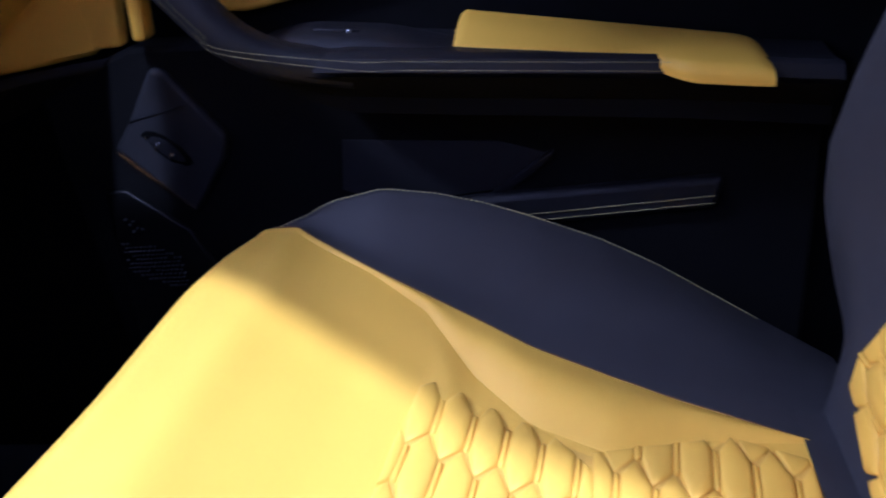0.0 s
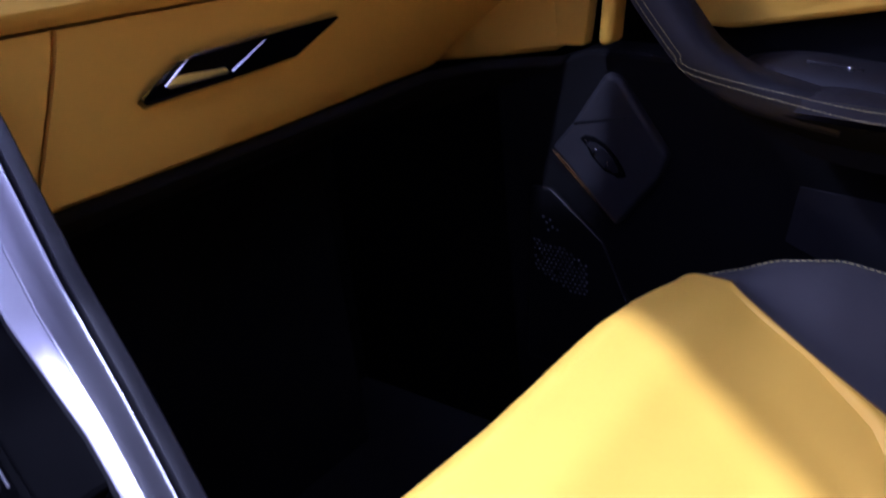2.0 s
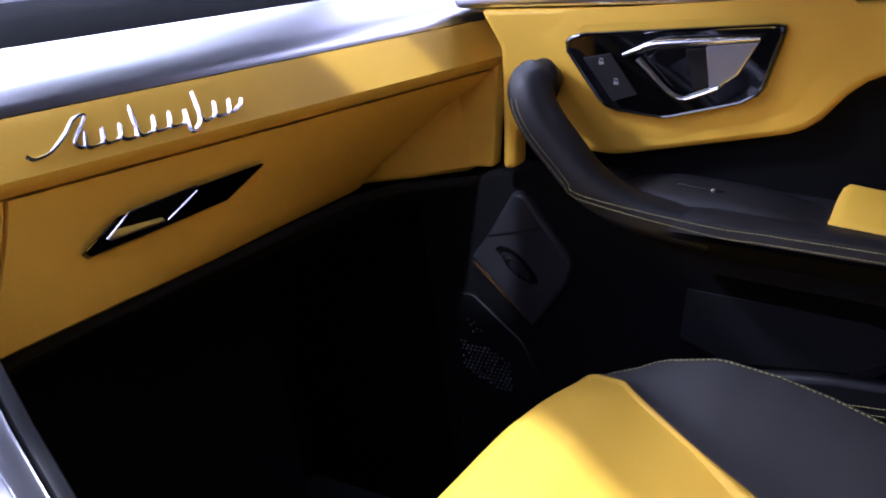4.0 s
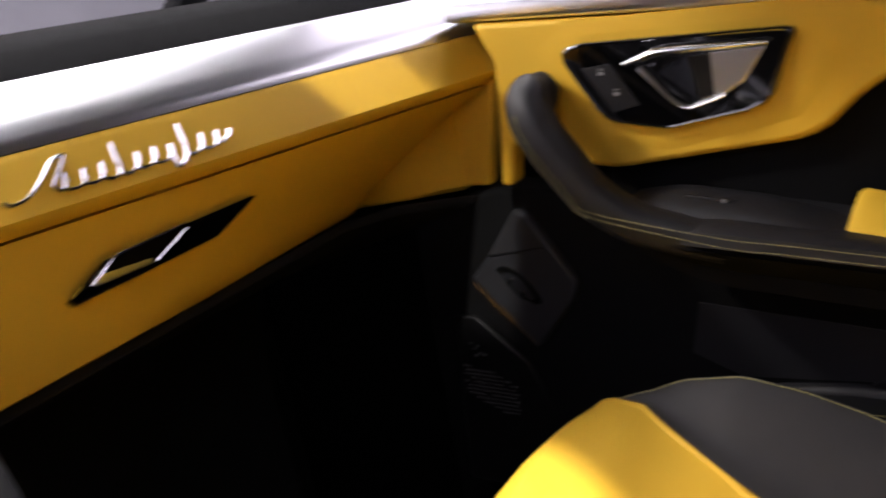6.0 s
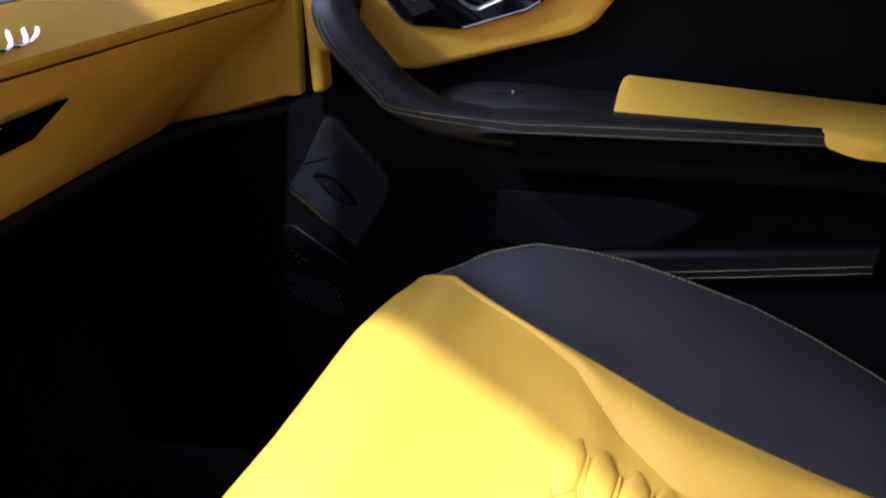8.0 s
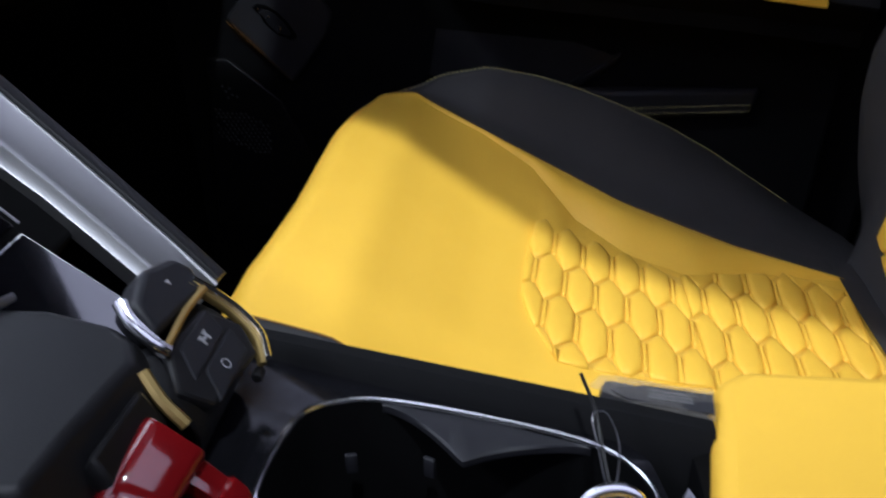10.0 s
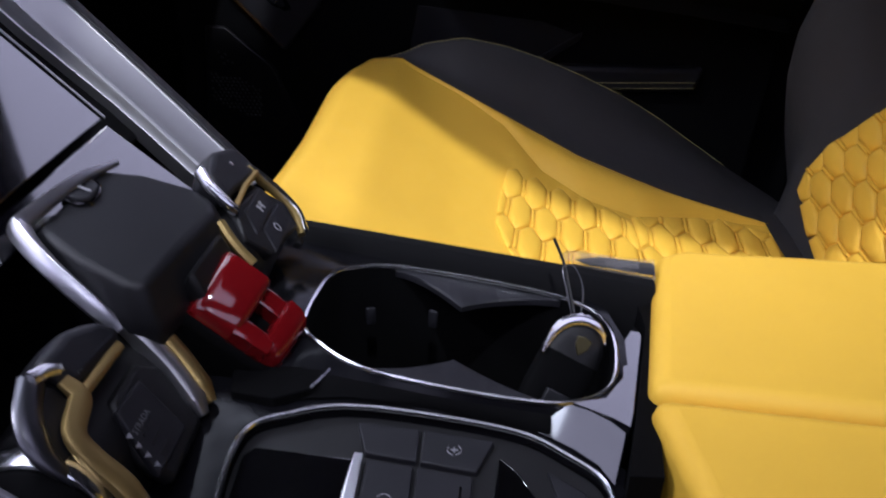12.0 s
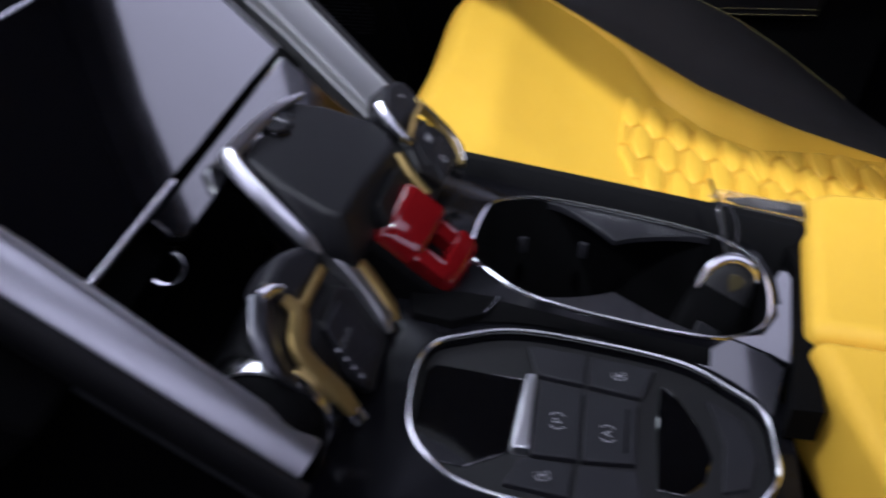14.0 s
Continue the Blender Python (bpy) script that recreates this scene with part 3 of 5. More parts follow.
    for i in range(49):
        k = i / 48
        x = 0.130 + 0.274 * k
        z, zo = zs(x), 0.606 - 0.054 * k
        w = max(0.0, min(1.0, (x - 0.282) / 0.062))
        w = w * w * (3 - 2 * w)
        yi = 0.812 - 0.014 * k - w * 0.026
        zi = z + 0.014 - w * 0.001
        lap = [(yi - 0.0015 - 0.002 * w, zi - 0.006 - 0.003 * w), (yi - 0.003 * w, zi - 0.010 - 0.006 * w)]
        skew = -0.012 * (1 - k) if i == 0 else 0.0
        ring = [(0.853, zo - 0.012), (0.852, zo), (0.852 + (yi - 0.846) * 0.33, zo + (zi + 0.003 - zo) * 0.33 + 0.0025), (0.852 + (yi - 0.846) * 0.67, zo + (zi + 0.003 - zo) * 0.67 + 0.0028), (yi + 0.006, zi + 0.003), (yi, zi)] + lap + [(yi + 0.012, lap[1][1] - 0.001), (0.84, z)]
        end = {0: 0.88, 45: 0.98, 46: 0.94, 47: 0.86, 48: 0.70}.get(i, 1.0)
        rings.append([Vector((x - 0.16 * max(0.0, 0.852 - y) * (1 - k) ** 2, y, z + (b - z) * end)) for y, b in ring])
    part("elbow_pad", loft(rings), YELLOW, door, "yellow leather elbow pad", 50)
    # lower panel, pocket and stitched band
    part("lower_panel", prism([at(-0.36, 0.05, 0.8735), at(0.46, 0.05, 0.8735), at(0.48, 0.56, 0.8735), at(-0.24, 0.60, 0.8735), at(-0.36, 0.56, 0.8735)], (0, 0.055, 0), 0.006), SUEDE, door)
    pocket = [at(-0.02, 0.478, 0.8727), at(0.150, 0.462, 0.8727), at(0.20, 0.445, 0.8727), at(0.145, 0.408, 0.8727), at(0.02, 0.398, 0.8727), at(-0.03, 0.42, 0.8727)]
    part("door_pocket", prism(pocket, (0, 0.03, 0), 0.0005, 2), BLACK, door)
    part("pocket_fin", prism([at(0.136, 0.405, 0.868), at(0.207, 0.450, 0.868), at(0.205, 0.440, 0.868), at(0.155, 0.405, 0.868)], (0, 0.02, 0), 0.002), SOFT_GREY, door)
    band = part("lower_band", prism([at(0.05, 0.36, 0.862), at(0.37, 0.372, 0.862), at(0.38, 0.408, 0.862), at(0.12, 0.404, 0.862), at(0.05, 0.395, 0.862)], (0, 0.035, 0), 0.008, 3), BLACK, door, "black leather pocket lip with double stitching")
    for dz in (0.0, -0.008):
        part("stitching", stitches([at(0.08, 0.3765 + dz, 0.8615), at(0.37, 0.388 + dz, 0.8615)], 0.0042, 0.0032, 0.001, (0, -0.0006, 0)), THREAD, band, "yellow thread")
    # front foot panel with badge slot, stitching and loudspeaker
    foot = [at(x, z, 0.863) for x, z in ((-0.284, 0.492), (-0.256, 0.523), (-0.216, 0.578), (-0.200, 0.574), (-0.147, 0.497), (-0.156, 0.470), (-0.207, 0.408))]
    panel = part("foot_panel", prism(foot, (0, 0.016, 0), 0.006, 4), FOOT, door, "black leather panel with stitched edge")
    part("fold", box((-0.2195, 0.8635, 0.5285), (0.072, 0.003, 0.0025), 0.001, (0, -10, 0)), PLASTIC, panel)
    slot = [at(x, z, 0.8615) for x, z in ((-0.247, 0.5065), (-0.240, 0.511), (-0.229, 0.5095), (-0.216, 0.502), (-0.203, 0.488), (-0.1945, 0.4735), (-0.194, 0.468), (-0.203, 0.4655), (-0.206, 0.4685), (-0.2185, 0.4725), (-0.233, 0.4870), (-0.2385, 0.4985))]
    badge = part("badge_slot", prism(slot, (0, 0.005, 0), 0.0012), SHADED_BLACK, panel)
    inner = [at(-0.220 + (p.x + 0.220) * 0.72, 0.4865 + (p.z - 0.4865) * 0.72, 0.8610) for p in slot]
    part("slot_face", prism(inner, (0, 0.003, 0), 0.0006), SOFT_GREY, badge)
    for x, z, f in ((-0.2285, 0.4940, 1.0), (-0.2150, 0.4790, 1.0), (-0.2390, 0.5045, 0.5)):
        part("badge_bar", box((x, 0.8600, z), (0.0030 * f, 0.0020, 0.0085 * f), 0.0006, (0, 32, 0)), CHROME, badge, "bright chrome bar")
    for d in (0.0, 0.006):
        part("stitching", stitches([at(-0.281 + d, 0.489 - d * 0.4, 0.8622), at(-0.211 + d, 0.417 - d * 0.4, 0.8622)], 0.0042, 0.0028, 0.0008, (0, -0.0004, 0)), DARK_THREAD, panel, "dull yellow thread")
    spk = [at(-0.318, 0.44, 0.868), at(-0.290, 0.440, 0.868), at(-0.225, 0.385, 0.868), at(-0.190, 0.30, 0.868), at(-0.20, 0.20, 0.872), at(-0.34, 0.20, 0.872)]
    cover = part("speaker_cover", prism(spk, (0, 0.02, 0), 0.003, 3), PLASTIC, door)
    # dots are laid only in the patch that the beam picks out
    bm = bmesh.new()
    for i in range(15):
        for j in range(12):
            x, z = -0.322 + 0.0062 * i + 0.0031 * (j % 2), 0.372 - 0.0054 * j
            d = abs((x + 0.281) * 0.42 + (z - 0.343) * 0.9)
            if d < 0.024 and abs(x + 0.281) < 0.036 and noise.noise((x * 60, z * 60, 0)) > -0.3:
                bmesh.ops.create_icosphere(bm, subdivisions=1, radius=0.0019 + 0.0007 * noise.noise((x * 300, z * 300, 3)), matrix=Matrix.Translation((x, 0.8675, z)))
    for x, z in ((-0.302, 0.404), (-0.298, 0.397), (-0.293, 0.401), (-0.290, 0.392), (-0.284, 0.390), (-0.296, 0.388)):
        bmesh.ops.create_icosphere(bm, subdivisions=1, radius=0.0019, matrix=Matrix.Translation((x, 0.8675, z)))
    part("grille_dots", bm, GRILLE, cover, "fine raised grille dots")
    return door


build_door()


# ---- quilting ----
def clip_polygon(poly, clip):
    out = poly
    for (ax, ay), (bx, by) in zip(clip, clip[1:] + clip[:1]):
        src, out = out, []
        for i, p in enumerate(src):
            q = src[i - 1]
            sp = (bx - ax) * (p[1] - ay) - (by - ay) * (p[0] - ax)
            sq = (bx - ax) * (q[1] - ay) - (by - ay) * (q[0] - ax)
            if (sp >= 0) != (sq >= 0):
                k = sq / (sq - sp)
                out.append((q[0] + (p[0] - q[0]) * k, q[1] + (p[1] - q[1]) * k))
            if sp >= 0:
                out.append(p)
        if not out:
            return []
    return out


def ccw(poly):
    a = sum(p[0] * q[1] - q[0] * p[1] for p, q in zip(poly, poly[1:] + poly[:1]))
    return poly if a > 0 else poly[::-1]


def tidy(poly):
    out = []
    for p in poly:
        if not out or math.hypot(p[0] - out[-1][0], p[1] - out[-1][1]) > 0.0012:
            out.append(p)
    if len(out) > 1 and math.hypot(out[0][0] - out[-1][0], out[0][1] - out[-1][1]) < 0.0012:
        out.pop()
    return out


def quilt(parent, outline, place, normal, origin, pitch_u, pitch_v, slant, lean, rise):
    """Raised six-sided leather cushions inside an outline; place(u, v) is the surface. Rows run with a slant, the slim ribs with a lean."""
    outline = ccw(outline)
    us, vs = [p[0] for p in outline], [p[1] for p in outline]
    tall = pitch_v * 4 / 3
    gap, rib = 0.00016, 0.0042

    def lift(u, v, h):
        return place(u, v) + normal(u, v) * h

    def cells(u0, v0, shape):
        return tidy(clip_polygon(ccw([(u0 + p + lean * q, v0 + slant * p + q) for p, q in shape]), outline))
    w, h = pitch_u / 2 - gap, tall / 2 - gap
    hexa = [(w, -h / 2), (w, h / 2), (0, h), (-w + rib, h / 2), (-w + rib, -h / 2), (0, -h)]
    a, b = -pitch_u / 2 + gap, -pitch_u / 2 + rib - gap
    slim = [(a, -h / 2 + 0.002), ((a + b) / 2, -h / 2), (b, -h / 2 + 0.002), (b, h / 2 - 0.002), ((a + b) / 2, h / 2), (a, h / 2 - 0.002)]
    for j in range(-6, 7):
        for i in range(-16, 17):
            p, q = (i + (0.5 if j % 2 else 0.0)) * pitch_u, j * pitch_v
            u, v = origin[0] + p + lean * q, origin[1] + slant * p + q
            if not (min(us) - pitch_u < u < max(us) + pitch_u and min(vs) - tall < v < max(vs) + tall):
                continue
            poly = cells(u, v, hexa)
            area = abs(sum(m[0] * n[1] - n[0] * m[1] for m, n in zip(poly, poly[1:] + poly[:1]))) / 2
            if len(poly) > 2 and area > 0.00002:
                cu, cv = sum(m[0] for m in poly) / len(poly), sum(m[1] for m in poly) / len(poly)
                top = rise * min(1.0, math.sqrt(area / (pitch_u * pitch_v)))
                rings = []
                for k, hh in ((1.0, -0.0015), (0.997, 0.26), (0.965, 0.48), (0.87, 0.74), (0.62, 0.94)):
                    rings.append([lift(cu + (m - cu) * k, cv + (n - cv) * k, hh if hh < 0 else hh * top) for m, n in poly])
                bm = loft(rings, closed=True, caps=False)
                bm.verts.ensure_lookup_table()
                last = [bm.verts[k] for k in range(4 * len(poly), 5 * len(poly))]
                c = bm.verts.new(lift(cu, cv, top))
                for m, n in zip(last, last[1:] + last[:1]):
                    bm.faces.new((m, n, c))
                part("quilt_piece", bm, QUILT, parent, smooth=75)
            poly = cells(u, v, slim)
            if len(poly) > 3 and max(m[1] for m in poly) - min(m[1] for m in poly) > 0.005:
                mu, mv = sum(m[0] for m in poly) / len(poly), sum(m[1] for m in poly) / len(poly)
                part("quilt_rib", loft([[lift(m, n, -0.001) for m, n in poly], [lift(m, n, rise * 0.34) for m, n in poly], [lift(mu + (m - mu) * 0.5, mv + (n - mv) * 0.88, rise * 0.56) for m, n in poly]]), QUILT, parent, smooth=60)


# ---- passenger seat ----
SX = [-0.082, -0.03, 0.0, 0.05, 0.10, 0.143, 0.19, 0.25, 0.30, 0.39, 0.45]
MID = 0.49


def seat_row(x):
    zc = interp(x, SX, [0.456, 0.441, 0.420, 0.389, 0.367, 0.356, 0.3485, 0.341, 0.335, 0.325, 0.318])
    yi = interp(x, SX, [0.716, 0.705, 0.690, 0.668, 0.640, 0.590, 0.541, 0.516, 0.536, 0.545, 0.54])
    zi = interp(x, SX, [0.4455, 0.449, 0.438, 0.420, 0.396, 0.363, 0.352, 0.343, 0.337, 0.328, 0.32])
    ys = interp(x, SX, [0.722, 0.711, 0.696, 0.672, 0.655, 0.640, 0.621, 0.601, 0.584, 0.547, 0.535])
    zs = interp(x, SX, [0.446, 0.451, 0.441, 0.423, 0.403, 0.386, 0.368, 0.352, 0.340, 0.329, 0.322])
    yr = interp(x, SX, [0.727, 0.737, 0.742, 0.748, 0.750, 0.750, 0.748, 0.746, 0.742, 0.725, 0.70])
    zr = interp(x, SX, [0.441, 0.449, 0.460, 0.4668, 0.4575, 0.445, 0.4275, 0.4015, 0.374, 0.319, 0.29])
    return zc, yi, zi, ys, zs, yr, zr


def seat_half(x, side):
    """Points from the middle to the outer hem of one half of the cushion at x."""
    zc, yi, zi, ys, zs, yr, zr = seat_row(x)
    bulge = interp(x, SX, [0.0, 0.0, 0.001, 0.002, 0.004, 0.007, 0.012, 0.013, 0.010, 0.002, 0.0])
    if side < 0:
        # the inner half stays low beside the console
        yi, zi, ys, zs, yr, zr, bulge = MID + 0.15, zc + 0.003, MID + 0.212, zc - 0.006, MID + 0.228, zc - 0.012, 0.0
    keys = [(MID, zc), ((MID + yi) / 2, zc + (zi - zc) * (0.12 if side > 0 and x < 0.12 else 0.35)), (yi, zi)]
    out = [Vector((x, a, b)) for a, b in keys[:2]]
    yel = spline([(x, *keys[0]), (x, *keys[1]), (x, *keys[2])], 6)
    bol = spline([(x, yi, zi), (x, (yi + ys) / 2, (zi + zs) / 2 + bulge), (x, ys, zs)], 4)
    blk = spline([(x, ys, zs), (x, ys + (yr - ys) * 0.33, zs + (zr - zs) * 0.26 - 0.004), (x, ys + (yr - ys) * 0.75, zs + (zr - zs) * 0.74), (x, yr, zr)], 4)
    hem = spline([(x, yr, zr), (x, yr + 0.008, zr - 0.003), (x, yr + 0.016, zr - 0.03), (x, yr + 0.012, 0.28), (x, yr, 0.14)], 4)
    flip = (lambda p: Vector((p.x, 2 * MID - p.y, p.z))) if side < 0 else (lambda p: Vector(p))
    return [flip(p) for p in yel], [flip(p) for p in bol], [flip(p) for p in blk], [flip(p) for p in hem]


def front_shift(rows):
    """Plan of the front edge: nearly straight, with a rounded outer corner."""
    for i, row in enumerate(rows[:9]):
        for p in row:
            p.x += interp(p.y, [0.25, 0.36, 0.45, 0.60, 0.67, 0.722, 0.75], [-0.004, 0.006, 0.010, 0.009, 0.014, 0.026, 0.030]) * (1 - i / 8) ** 2


def front_roll(points):
    """Rows that carry a front edge round and down."""
    rows = []
    for k in range(1, 8):
        a = radians(100) * k / 7
        rows.append([p + Vector((-0.027 * math.sin(a), 0, -0.028 * (1 - math.cos(a)))) for p in points])
    rows.append([Vector((p.x - 0.018, p.y, p.z - 0.06)) for p in points])
    rows.append([Vector((p.x + 0.03, p.y, 0.15)) for p in points])
    return rows


def cushion_surface(x, y):
    """Height of the cushion inside the quilted middle."""
    zc, yi, zi, ys, zs, yr, zr = seat_row(x)
    if y < MID:
        # the half beside the console lies nearly flat
        return zc + 0.003 * min((MID - y) / 0.15, 1.0) ** 2
    d = (y - MID) / max(0.02, yi - MID)
    return zc + (zi - zc) * (0.7 * min(d, 1.1) ** 2)


def build_seat():
    seat = thing("passenger_seat", "yellow and black leather sports seat with honeycomb quilting", "car seat", (0.2, MID, 0.0))
    xs = [-0.082 + (0.39 + 0.082) * i / 44 for i in range(45)]
    # yellow front pad and both inner bolsters
    rows = []
    for x in xs:
        l, r = seat_half(x, -1), seat_half(x, 1)
        rows.append((l[1][::-1] + l[0][::-1][1:]) + r[0][1:] + r[1][1:])
    nb, nm = len(l[1]), len(l[0]) * 2 - 1
    front_shift(rows)
    yellow = front_roll(rows[0])[::-1] + rows
    cushion = part("cushion", loft([r[:nb - 1 + nm] for r in yellow], closed=False, caps=False), YELLOW, seat, "smooth yellow leather cushion", 60)
    part("inner_bolster", loft([r[nb + nm - 2:] for r in yellow], closed=False, caps=False), YELLOW, seat, "smooth yellow leather inner bolster", 60)
    for side in (-1, 1):
        rows = []
        for x in xs + [0.41, 0.43, 0.45]:
            h = seat_half(x, side)
            rows.append(h[2] + h[3][1:])
        front_shift(rows)
        full = front_roll(rows[0])[::-1] + rows
        bol = part("side_bolster", loft(full, closed=False, caps=False), SEAT_BLACK, seat, "black leather side bolster with stitched edge", 60)
        nk = len(seat_half(0.0, side)[2])
        ridge = [r[nk - 1] + Vector((0, 0, 0.0006)) for r in rows[:45]]
        part("stitching", stitches(ridge, 0.0050, 0.0031, 0.0014, (0, 0.0, 0.0006)), THREAD, bol, "pale yellow thread along the ridge")
        seam = [r[0] + Vector((0, 0, 0.0003)) for r in rows[:45]]
        part("seam", sweep(seam, 0.0018, 0.0012, segs=6), DARK_THREAD, bol)
    part("seat_base", box((0.20, MID, 0.14), (0.52, 0.42, 0.26), 0.02), PLASTIC, seat)
    for y in (MID - 0.17, MID + 0.17):
        part("seat_rail", box((0.20, y, 0.015), (0.56, 0.05, 0.03), 0.004), PLASTIC, seat)
    # black strip behind the cushion
    rows = []
    for i in range(6):
        x = 0.386 + 0.052 * i / 5
        rows.append([Vector((x, y, cushion_surface(0.386, min(max(y, 0.44), 0.54)) + 0.004 - 0.012 * (i / 5) + (0.02 * max(0, abs(y - MID) - 0.09) / 0.1))) for y in [0.27 + 0.31 * k / 20 for k in range(21)]])
    part("rear_strip", loft(rows, closed=False, caps=False), SEAT_BLACK, seat)
    # quilted middle
    sheet = []
    for i in range(31):
        u = 0.100 + 0.286 * i / 30
        lo, hi = interp(u, [0.09, 0.10, 0.120, 0.39], [0.43, 0.402, 0.356, 0.356]), interp(u, [0.097, 0.106, 0.1445, 0.172, 0.205, 0.235, 0.262, 0.30, 0.335, 0.388], [0.50, 0.564, 0.5925, 0.561, 0.526, 0.513, 0.517, 0.534, 0.543, 0.525])
        sheet.append([Vector((u, lo + (hi - lo) * k / 24, cushion_surface(u, lo + (hi - lo) * k / 24) + 0.0008)) for k in range(25)])
    part("quilt_backing", loft(sheet, closed=False, caps=False), GROOVE, cushion, "stitched grooves between the quilting")
    # the outline turns inward in the middle, so it is laid out as two convex fields
    fields = ([(0.104, 0.5655), (0.0945, 0.50), (0.0905, 0.435), (0.0975, 0.404), (0.118, 0.354), (0.235, 0.354), (0.235, 0.517), (0.205, 0.532), (0.1445, 0.5945)], [(0.235, 0.354), (0.374, 0.354), (0.388, 0.527), (0.335, 0.545), (0.235, 0.517)])
    for field in fields:
        quilt(cushion, field, lambda u, v: Vector((u, v, cushion_surface(u, v))), lambda u, v: Vector((0.12, 0, 1)).normalized(), (0.1134, 0.477), 0.0256, 0.060, -0.45, 0.10, 0.0066)
    # backrest
    def back(y, z, out=0.0):
        d = abs(y - MID)
        x = 0.423 + 0.35 * (z - 0.36) - interp(d, [0, 0.07, 0.10], [0, 0.001, 0.004])
        wing = interp(z, [0.24, 0.31, 0.36, 0.39, 0.45, 0.50, 0.555, 0.62, 0.70, 0.86], [0.490, 0.470, 0.456, 0.448, 0.4375, 0.438, 0.453, 0.478, 0.512, 0.572])
        k = interp(d, [0.085, 0.11, 0.15, 0.19], [0.0, 0.18, 0.72, 1.0])
        x += (wing - 0.012 - x) * k + interp(d, [0.19, 0.205, 0.22, 0.235, 0.252], [0.0, 0.003, 0.010, 0.026, 0.065])
        return Vector((x - out, y, z + out * 0.35))
    zs = [0.24 + 0.62 * i / 26 for i in range(27)]
    rows = [[back(MID - 0.252 + 0.504 * k / 40, z) for k in range(41)] for z in zs]
    thick = [[p + Vector((0.09, 0, 0.02)) for p in r] for r in rows]
    bm = loft([r + t[::-1] for r, t in zip(rows, thick)])
    rest = part("backrest", bm, SEAT_BLACK, seat, "black leather backrest with raised wings", 60)
    sheet = []
    for k in range(24):
        z = 0.347 + 0.315 * k / 23
        r = interp(z, [0.337, 0.362, 0.40, 0.418, 0.68], [0.490, 0.556, 0.562, 0.556, 0.336])
        sheet.append([back(0.342 + (r - 0.342) * q / 10, z, 0.0012) for q in range(11)])
    part("quilt_backing", loft(sheet, closed=False, caps=False), GROOVE, rest, "dark stitched grooves between the quilting")
    panel = [(0.362, 0.566), (0.3405, 0.500), (0.321, 0.395), (0.325, 0.34), (0.68, 0.34), (0.417, 0.5628), (0.385, 0.573)]
    quilt(rest, panel, lambda u, v: back(v, u, 0.0005), lambda u, v: Vector((-1, 0, 0.35)).normalized(), (0.392, 0.488), 0.0290, 0.0445, 0.38, 0.06, 0.0066)



build_seat()


# ---- centre console ----
def plate_z(x, y):
    return 0.4695 - 0.05 * (x - 0.06)


def pad_z(x, y):
    return 0.449 - 0.05 * (x - 0.06) + 0.22 * y


def ring_points(outline, z, steps=6):
    pts = [Vector((x, y, z(x, y))) for x, y in outline]
    return spline(pts, steps, True)


def ring_plate(inner, outer, thick):
    """A plate with an opening: inner and outer rings of equal count."""
    down = Vector((0, 0, -thick))
    return loft([[p + down for p in inner], inner, outer, [p + down for p in outer]], closed=True, caps=False)


def cast_to(poly, centre, p):
    """The point of a convex outline behind p, seen from centre."""
    d = (p[0] - centre[0], p[1] - centre[1])
    best = None
    for (ax, ay), (bx, by) in zip(poly, poly[1:] + poly[:1]):
        ex, ey = bx - ax, by - ay
        den = d[0] * ey - d[1] * ex
        if abs(den) < 1e-12:
            continue
        t = ((ax - centre[0]) * ey - (ay - centre[1]) * ex) / den
        s = ((ax - centre[0]) * d[1] - (ay - centre[1]) * d[0]) / den
        if t > 0 and -1e-6 <= s <= 1 + 1e-6 and (best is None or t < best):
            best = t
    return centre[0] + d[0] * best, centre[1] + d[1] * best


CUP = [(-0.0225, 0.108), (-0.0165, 0.157), (0.000, 0.171), (0.024, 0.1755), (0.075, 0.169), (0.124, 0.157), (0.145, 0.140), (0.1515, 0.117), (0.1475, 0.082), (0.135, 0.064), (0.110, 0.0555), (0.060, 0.060), (0.016, 0.070), (-0.010, 0.088)]
PAD = [(-0.039, -0.011), (-0.037, 0.030), (-0.016, 0.0435), (0.010, 0.0505), (0.048, 0.050), (0.096, 0.0445), (0.121, 0.033), (0.137, 0.021), (0.1405, 0.002), (0.138, -0.018), (0.115, -0.037), (0.060, -0.045), (0.010, -0.044), (-0.022, -0.034)]


